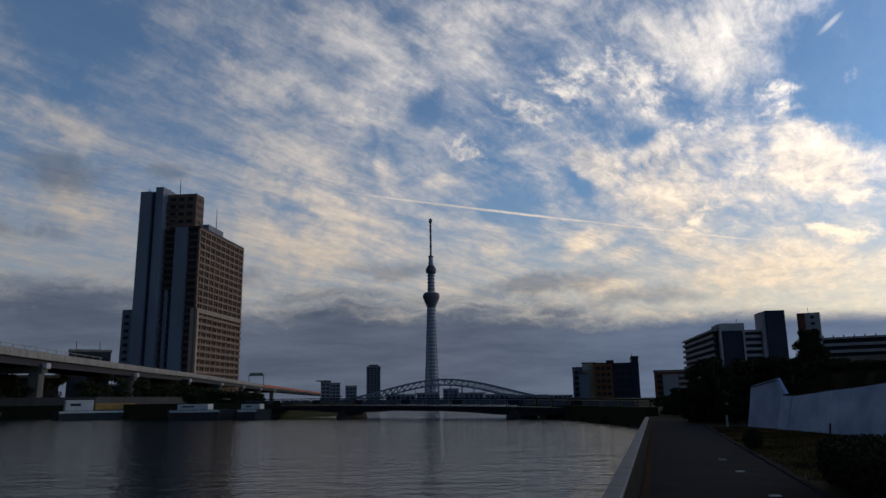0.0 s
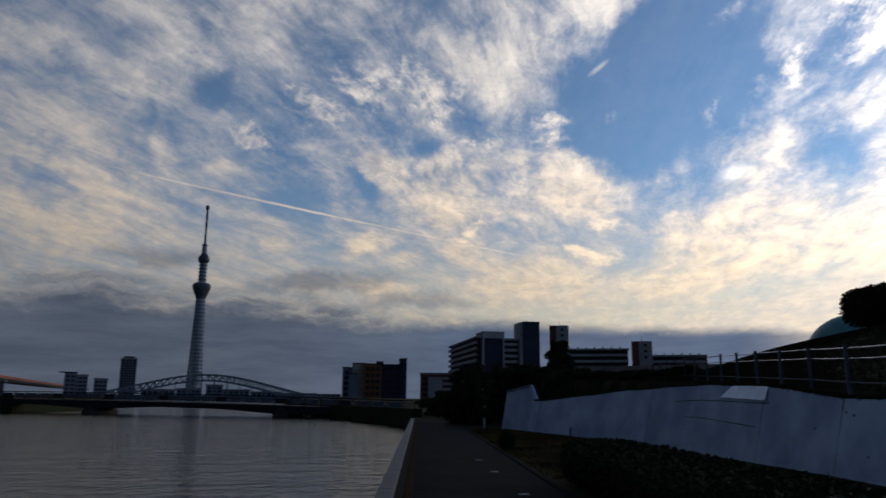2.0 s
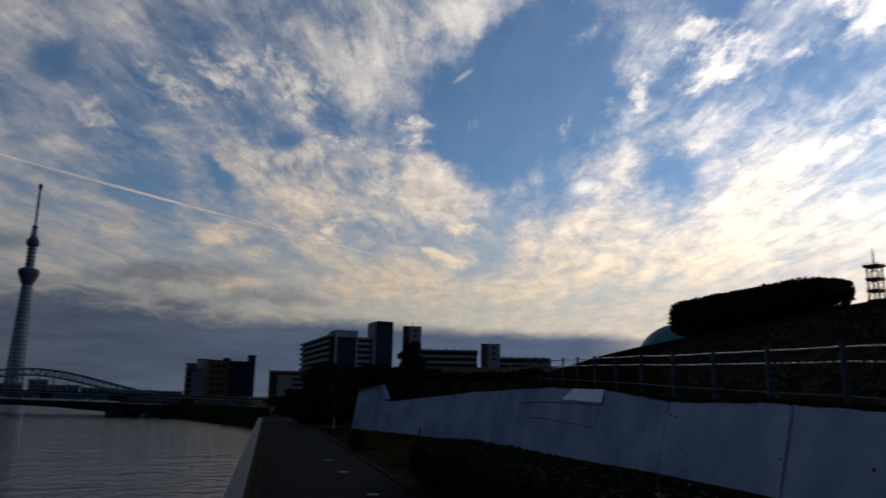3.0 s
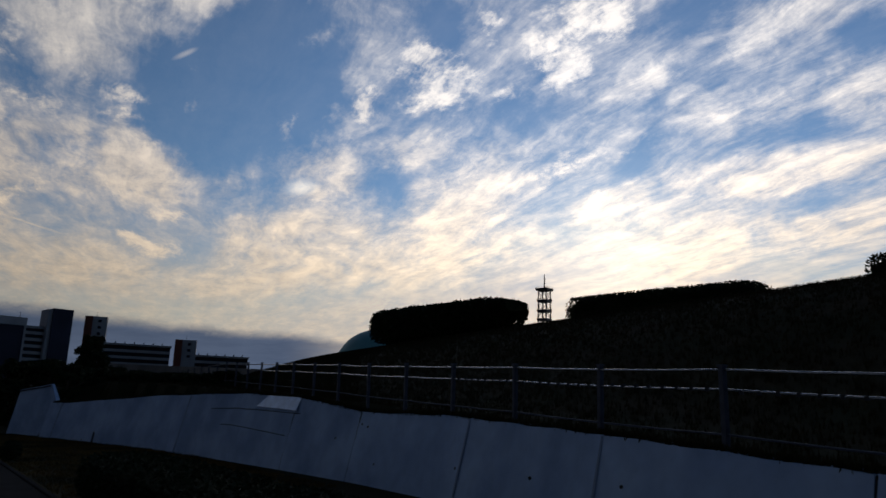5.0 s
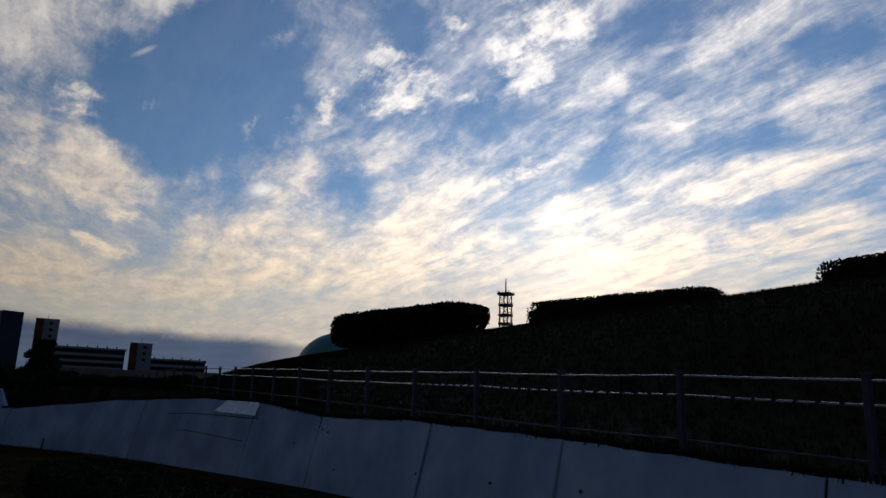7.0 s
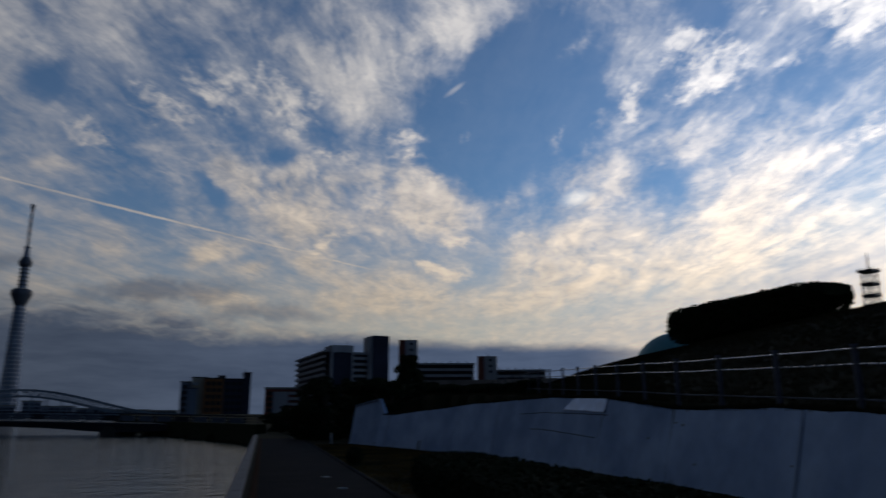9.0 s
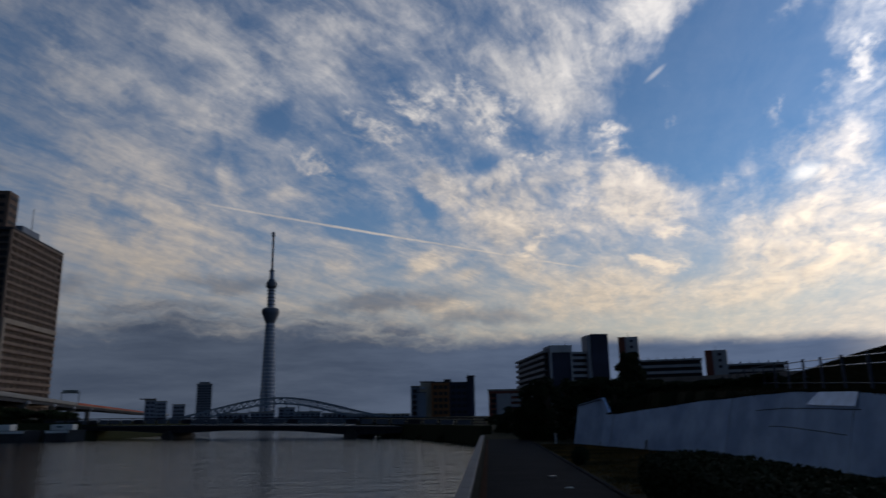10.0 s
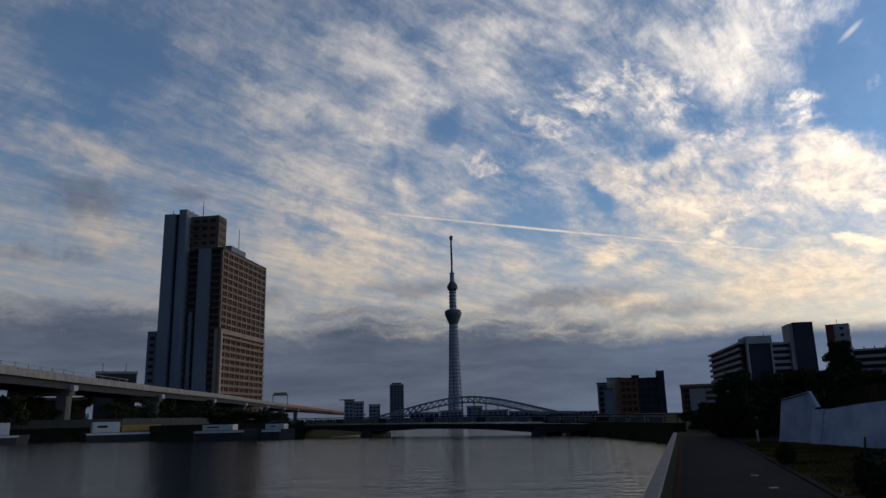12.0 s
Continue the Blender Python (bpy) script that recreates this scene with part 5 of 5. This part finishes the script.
for az0, az1, d, h, tw0, tw1, th, floors in ((-27.6, -32.2, 360, 24.2, -26.3, -27.75, 36.2, 8), (-33.4, -37.8, 365, 21.2, -32.5, -34.0, 28.6, 7)):
    w = (az0 - az1) / 57.3 * d
    mid = (az0 + az1) / 2
    o = thing("apartment_block", facing(mid, d, 0, 1.2), "long low slab block with balcony rows and a lift tower", "apartment block")
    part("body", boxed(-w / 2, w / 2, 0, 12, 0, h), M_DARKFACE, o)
    balconies(o, "x", -1, 0, -w / 2, w / 2, 1, h, floors, M_WHITE, depth=1.6)
    part("roof_edge", boxed(-w / 2 - 0.4, w / 2 + 0.4, -1.8, 12, h, h + 0.8), M_WHITE, o)
    for k in range(int(w / 4)):
        part("roof_post", boxed(-w / 2 + 4 * k + 1, -w / 2 + 4 * k + 1.5, -1.4, -0.9, h + 0.8, h + 1.7), M_WHITE, o)
    c = ((tw0 + tw1) / 2 - mid) / -57.3 * d
    hw = (tw0 - tw1) / 57.3 * d / 2
    part("lift_tower", boxed(c - hw * 0.3, c + hw, -3, 5, 0, th), M_WHITE, o, "pale lift tower")
    part("lift_side", boxed(c - hw, c - hw * 0.3, -3, 5, 0, th), M_REDBRICK, o, "red-brown side of the lift tower")
    window_grid(o, "x", -1, -3.03, c - hw * 0.2, c + hw * 0.9, th - 9, th - 0.5, 1, 3, 1.2, 1.0)
    part("roof_antenna", tube(bmesh.new(), [(c, 0, th), (c, 0, th + 2.5)], [0.1, 0.05], 6), M_HULL, o)

# ---------------------------------------------------------------- bridges and expressway
def arch_top(x):
    k = abs(x) / 86
    return 1.2 + 14.4 * (1 - k) ** 2 * (1 + 2.0 * k) if k < 1 else 1.2


ARCH = Matrix.Translation((1, 500, 0)) @ pose(0, 0, 0, 0, 0, 2)
arch = thing("arch_bridge", ARCH, "blue-grey steel arch bridge with a lattice rib", "bridge")
part("deck", boxed(-104, 96, -7, 7, -0.6, 1.2), M_GREENSTEEL, arch)
part("deck_rail", boxed(-104, 96, -7.2, -7.0, 1.2, 2.4), M_GREENSTEEL, arch)
for y in (-6.4, 6.4):
    web = bmesh.new()
    xs = [-84 + 4 * k for k in range(43)]
    low_ = lambda x: max(arch_top(x) - 3.6 - 1.2 * (abs(x) / 86), 0.4)
    sec = [(-0.45, -0.45), (0.45, -0.45), (0.45, 0.45), (-0.45, 0.45)]
    part("upper_chord", ribbon(bmesh.new(), [(a, y, arch_top(a)) for a in xs], sec), M_GREENSTEEL, arch)
    part("lower_chord", ribbon(bmesh.new(), [(a, y, low_(a)) for a in xs], sec), M_GREENSTEEL, arch)
    for a, b in zip(xs, xs[1:]):
        beam(web, (a, y, low_(a)), (b, y, arch_top(b)), 0.45) if a < 0 else beam(web, (a, y, arch_top(a)), (b, y, low_(b)), 0.45)
        beam(web, (a, y, low_(a)), (a, y, arch_top(a)), 0.5)
    part("web", web, M_GREENSTEEL, arch, kind="stuff")
    for a in xs[::2]:
        if low_(a) > 2.4:
            part("hanger", beam(bmesh.new(), (a, y, 1.0), (a, y, low_(a)), 0.4), M_GREENSTEEL, arch)
for x in (-42, 42):
    part("bridge_pier", boxed(x - 2.5, x + 2.5, -9, 9, -4, -0.6, bevel=0.6), M_CONC, arch)

A0, A1 = Vector((-35.5, 132.6, 0)), Vector((25, 91.6, 0))
low_bridge = thing("girder_bridge", Matrix(), "low dark girder bridge with a panelled railing", "bridge")
L = (A1 - A0).length
u_ = (A1 - A0).normalized()
n_ = Vector((-u_.y, u_.x, 0))
def deck_z(k):
    return 1.10 - 0.95 * k * k * 0.9


bm = bmesh.new()
pts_ = [A0.lerp(A1, k / 12) + Vector((0, 0, deck_z(k / 12))) for k in range(13)]
ribbon(bm, pts_, [(-2.4, -0.35), (2.4, -0.35), (2.4, 0.0), (-2.4, 0.0)])
part("deck", bm, M_BRIDGEDK, low_bridge)
def haunch(v):
    return 0.34 + 0.42 * max(math.exp(-((v - 0.345) / 0.09) ** 2), math.exp(-((v - 0.765) / 0.09) ** 2))


for y0 in (-2.0, 2.0):
    rings = []
    bm = bmesh.new()
    for k in range(33):
        c, z = A0.lerp(A1, k / 32) + n_ * y0, deck_z(k / 32) - 0.36
        rings.append([bm.verts.new(c + n_ * o + Vector((0, 0, z - d * haunch(k / 32)))) for o, d in ((-0.15, 1), (0.15, 1), (0.15, 0), (-0.15, 0))])
    for r0, r1 in zip(rings, rings[1:]):
        for k in range(4):
            bm.faces.new((r0[k], r0[(k + 1) % 4], r1[(k + 1) % 4], r1[k]))
    bm.faces.new(rings[0])
    bm.faces.new(rings[-1][::-1])
    bmesh.ops.recalc_face_normals(bm, faces=bm.faces)
    part("girder", bm, M_BRIDGEDK, low_bridge)
for k in range(33):
    c = A0.lerp(A1, k / 32) + Vector((0, 0, deck_z(k / 32)))
    for y0 in (-2.3, 2.3):
        part("rail_post", beam(bmesh.new(), c + n_ * y0, c + n_ * y0 + Vector((0, 0, 1.1)), 0.10), M_BRIDGEDK, low_bridge)
for y0 in (-2.3, 2.3):
    for h, w in ((1.1, 0.12), (0.75, 0.06), (0.4, 0.06)):
        for k in range(8):
            a, b = k / 8, (k + 1) / 8
            part("railing_bar", beam(bmesh.new(), A0.lerp(A1, a) + n_ * y0 + Vector((0, 0, deck_z(a) + h)), A0.lerp(A1, b) + n_ * y0 + Vector((0, 0, deck_z(b) + h)), w), M_BRIDGEDK, low_bridge)
for k in range(32):
    a, b = k / 32, (k + 1) / 32
    bm = beam(bmesh.new(), A0.lerp(A1, a + 0.004) + n_ * -2.33 + Vector((0, 0, deck_z(a) + 0.58)), A0.lerp(A1, b - 0.004) + n_ * -2.33 + Vector((0, 0, deck_z(b) + 0.58)), 0.03, 0.66)
    part("railing_panel", bm, M_TOWERDK if k % 4 else M_BRIDGEDK, low_bridge)
for k in (0.345, 0.765):
    c = A0.lerp(A1, k)
    bm = ribbon(bmesh.new(), [c - n_ * 2.6, c + n_ * 2.6], [(-1.0, -3), (1.0, -3), (1.0, -0.55), (0.7, -0.2), (0.35, 0.2), (-0.35, 0.2), (-0.7, -0.2), (-1.0, -0.55)])
    part("bridge_pier", bm, M_DARKCONC, low_bridge, "squat concrete pier")

# expressway on piers along the far bank
EXP = [(-96, 60, 16.0), (-101, 112, 16.0), (-105, 161, 16.0), (-110, 206, 16.0), (-116, 284, 16.0), (-120, 358, 16.0), (-138, 550, 15.6), (-176, 1046, 15.2), (-200, 1480, 15.0)]
ex = thing("expressway", Matrix(), "elevated concrete expressway on piers along the far bank", "expressway")
def exp_at(y):
    for a, b in zip(EXP, EXP[1:]):
        if a[1] <= y <= b[1]:
            return Vector(a).lerp(Vector(b), (y - a[1]) / (b[1] - a[1]))


ey = [60 + 12 * k for k in range(60)] + [800 + 40 * k for k in range(17)]
run = [exp_at(y) for y in ey]
part("deck", ribbon(bmesh.new(), run, [(-18, -1.9), (0.2, -1.9), (0.2, -1.3), (-18, -1.3)]), M_PIER, ex)
part("edge_beam", ribbon(bmesh.new(), run, [(0.2, -2.0), (0.55, -2.0), (0.55, -1.0), (0.2, -1.0)]), M_CONC, ex, "pale concrete edge beam")
part("girder", ribbon(bmesh.new(), run, [(-1.2, -3.9), (-0.4, -3.9), (-0.4, -1.9), (-1.2, -1.9)]), M_BRIDGEDK, ex, "dark painted steel main girder")
part("girder", ribbon(bmesh.new(), run, [(-16.5, -3.9), (-15.7, -3.9), (-15.7, -1.9), (-16.5, -1.9)]), M_BRIDGEDK, ex)
for k, (a, b) in enumerate(zip(run, run[1:])):
    if a.y < 640:
        bm = ribbon(bmesh.new(), [a.lerp(b, 0.008), a.lerp(b, 0.992)], [(0.15, -1.0), (0.5, -1.0), (0.42, 0.0), (0.22, 0.0)])
        part("barrier_panel", bm, M_CONC, ex)
part("barrier_paint", ribbon(bmesh.new(), [p + Vector((0.02, 0, -0.05)) for p in run if 560 < p.y < 1300], [(0.56, -1.4), (0.66, -1.4), (0.66, 0.1), (0.56, 0.1)]), M_ORANGE, ex, "orange-red painted barrier stretch")
part("barrier_rest", ribbon(bmesh.new(), [p for p in run if p.y > 630], [(0.15, -1.0), (0.5, -1.0), (0.42, 0.0), (0.22, 0.0)]), M_CONC, ex)
for k in range(26):
    y = 76 + k * 6.5
    a = exp_at(y)
    part("rail_post", beam(bmesh.new(), a + Vector((0.3, 0, 0)), a + Vector((0.3, 0, 0.9)), 0.14), M_STEEL, ex)
part("top_rail", ribbon(bmesh.new(), [p for p in run if 70 < p.y < 250], [(0.24, 0.85), (0.36, 0.85), (0.36, 0.97), (0.24, 0.97)]), M_STEEL, ex)
for y in (128, 199, 272, 341, 410, 480, 550, 620):
    a = exp_at(y)
    part("pier_cap", boxed(-16.8, 0.6, -1.5, 1.5, -5.6, -3.9), M_PIER, ex).matrix_world = Matrix.Translation(a)
    for x in (-1.6, -14.4):
        part("pier", boxed(x - 1.5, x + 1.5, -1.5, 1.5, -a.z, -5.6, bevel=0.25), M_PIER, ex).matrix_world = Matrix.Translation(a)
    part("end_shoe", boxed(0.5, 1.6, -1.1, 1.1, -4.4, -2.9), M_WHITE, ex, "pale bearing box at the pier's end").matrix_world = Matrix.Translation(a)
# road gantry, truck is gone in later moments, so the road stays empty
gan = thing("sign_gantry", Matrix.Translation(exp_at(562) + Vector((-4, 0, -1.0))) @ Matrix.Scale(1.2, 4), "overhead sign gantry on the expressway", "sign gantry")
part("gantry_post", beam(bmesh.new(), (4.2, 0, 0), (4.2, 0, 6.6), 0.4), M_STEEL, gan)
part("gantry_post", beam(bmesh.new(), (-5.2, 0, 0), (-5.2, 0, 6.6), 0.4), M_STEEL, gan)
part("gantry_beam", beam(bmesh.new(), (-5.6, 0, 6.6), (4.6, 0, 6.6), 0.6, 0.7), M_STEEL, gan)
part("sign_board", boxed(-4.6, 3.8, -0.5, -0.35, 6.2, 8.2), M_STEEL, gan, "sign board seen from its plain side")

# far bank: quay wall, shed, low wall, moored boats
QUAY = [(-190, -60, 0), (-150, 60, 0), (-126, 152, 0), (-104, 162.5, 0), (-69.5, 142.5, 0), (-42, 128, 0), (-28, 126, 0), (-18.5, 165, 0), (-36, 300, 0), (-66, 490, 0)]
solid("quay_wall", ribbon(bmesh.new(), QUAY, [(-0.8, -3.2), (0.4, -3.2), (0.3, 1.7), (-0.8, 1.7)]), M_CORE, "dark quay wall of the far bank", "quay", kind="structure")
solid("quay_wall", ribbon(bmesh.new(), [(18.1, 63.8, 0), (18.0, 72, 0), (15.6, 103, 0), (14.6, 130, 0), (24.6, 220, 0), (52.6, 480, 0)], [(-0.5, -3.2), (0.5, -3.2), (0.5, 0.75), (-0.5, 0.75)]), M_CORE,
      "dark bank of the river beyond the path", "quay", kind="structure")
solid("flood_wall", ribbon(bmesh.new(), [(-152, 190, 0), (-121, 190, 0), (-97, 205, 0), (-85, 240, 0), (-82, 300, 0)], [(-0.3, 0.5), (0.3, 0.5), (0.3, 3.9), (-0.3, 3.9)]), M_DARKCONC, "dark streaky concrete flood wall under the expressway", "wall", kind="structure")
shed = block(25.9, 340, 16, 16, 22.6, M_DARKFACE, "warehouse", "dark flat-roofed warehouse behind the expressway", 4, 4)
for x in (-5.5, 3.5):
    part("roof_antenna", tube(bmesh.new(), [(x, 2, 23), (x, 2, 27.2)], [0.15, 0.1], 6), M_HULL, shed)
# filler blocks, near black in colour to stand for shade under the road
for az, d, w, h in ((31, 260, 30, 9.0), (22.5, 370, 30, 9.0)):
    block(az, d, w, 12, h, M_DARKFACE, "low_building", "low building coloured near black for the shade beneath the expressway", 2, 6)
for az, d, h, sp in ((29.8, 230, 7, 4.5), (26.0, 250, 7, 4.5), (21.2, 290, 7, 5), (18.6, 215, 4.4, 4.5), (17.2, 190, 3.2, 3.6), (15.9, 180, 2.7, 3.6), (14.6, 170, 2.2, 3), (32.4, 215, 8, 5), (31.0, 250, 10, 6), (28.2, 262, 10, 6), (24.4, 275, 10, 6), (22.6, 300, 10, 6), (19.8, 330, 10, 6)):
    tree("bank_tree", polar(az, d, 1.5), h, sp, 3500, 0.42, "dark tree on the far bank under the expressway", 0.25, group="trees on the far bank", bare=0.1)


def boat(az, d, length, turn, cabin, label, tarp=None):
    o = thing("moored_barge", Matrix.Translation(polar(az, d, -0.9)) @ pose(0, 0, 0, 0, 0, az + turn), label, "boat", "boats moored at the far bank")
    bm = bmesh.new()
    hull = [(-length / 2, 0.0), (-length / 2 + 0.8, -1.6), (length / 2 - 2.2, -1.6), (length / 2, 0.0), (length / 2 - 2.2, 1.6), (-length / 2 + 0.8, 1.6)]
    lo = [bm.verts.new((x * 0.94, y * 0.85, -0.3)) for x, y in hull]
    hi = [bm.verts.new((x, y, 1.55)) for x, y in hull]
    bm.faces.new(lo[::-1])
    bm.faces.new(hi)
    for k in range(6):
        bm.faces.new((lo[k], lo[(k + 1) % 6], hi[(k + 1) % 6], hi[k]))
    part("hull", bm, M_HULL, o)
    part("rub_rail", boxed(-length / 2 + 1, length / 2 - 2, -1.72, -1.6, 1.15, 1.5), M_BOATWHITE, o, "white rubbing strake")
    c0, c1, h = cabin
    part("cabin", boxed(c0, c1, -1.4, 1.4, 1.55, 1.55 + h, bevel=0.08), M_BOATWHITE, o, "white boxy cabin")
    part("cabin_window", boxed(c0 + 0.8, c0 + (c1 - c0) * 0.55, -1.43, -1.41, 1.55 + h * 0.45, 1.55 + h * 0.68), M_GLASS, o)
    if tarp:
        part("tarpaulin", boxed(tarp[0], tarp[1], -1.5, 1.5, 1.55, 1.55 + tarp[2], bevel=0.2), M_TAN, o, "tan tarpaulin over the hold")
    return o


boat(25.1, 150, 15, 8, (-5.6, -1.0, 1.9), "moored barge with a white cabin and tan cover", (-0.8, 6.2, 1.25))
boat(33.3, 155, 13, 4, (-3, 3, 2.2), "moored boat with a white cabin")
boat(18.2, 127, 11, -18, (-3.4, 1.6, 0.9), "low moored work boat with pale sides")
boat(14.5, 122, 6, -14, (-1.5, 1.5, 0.8), "small pale work boat at the quay")
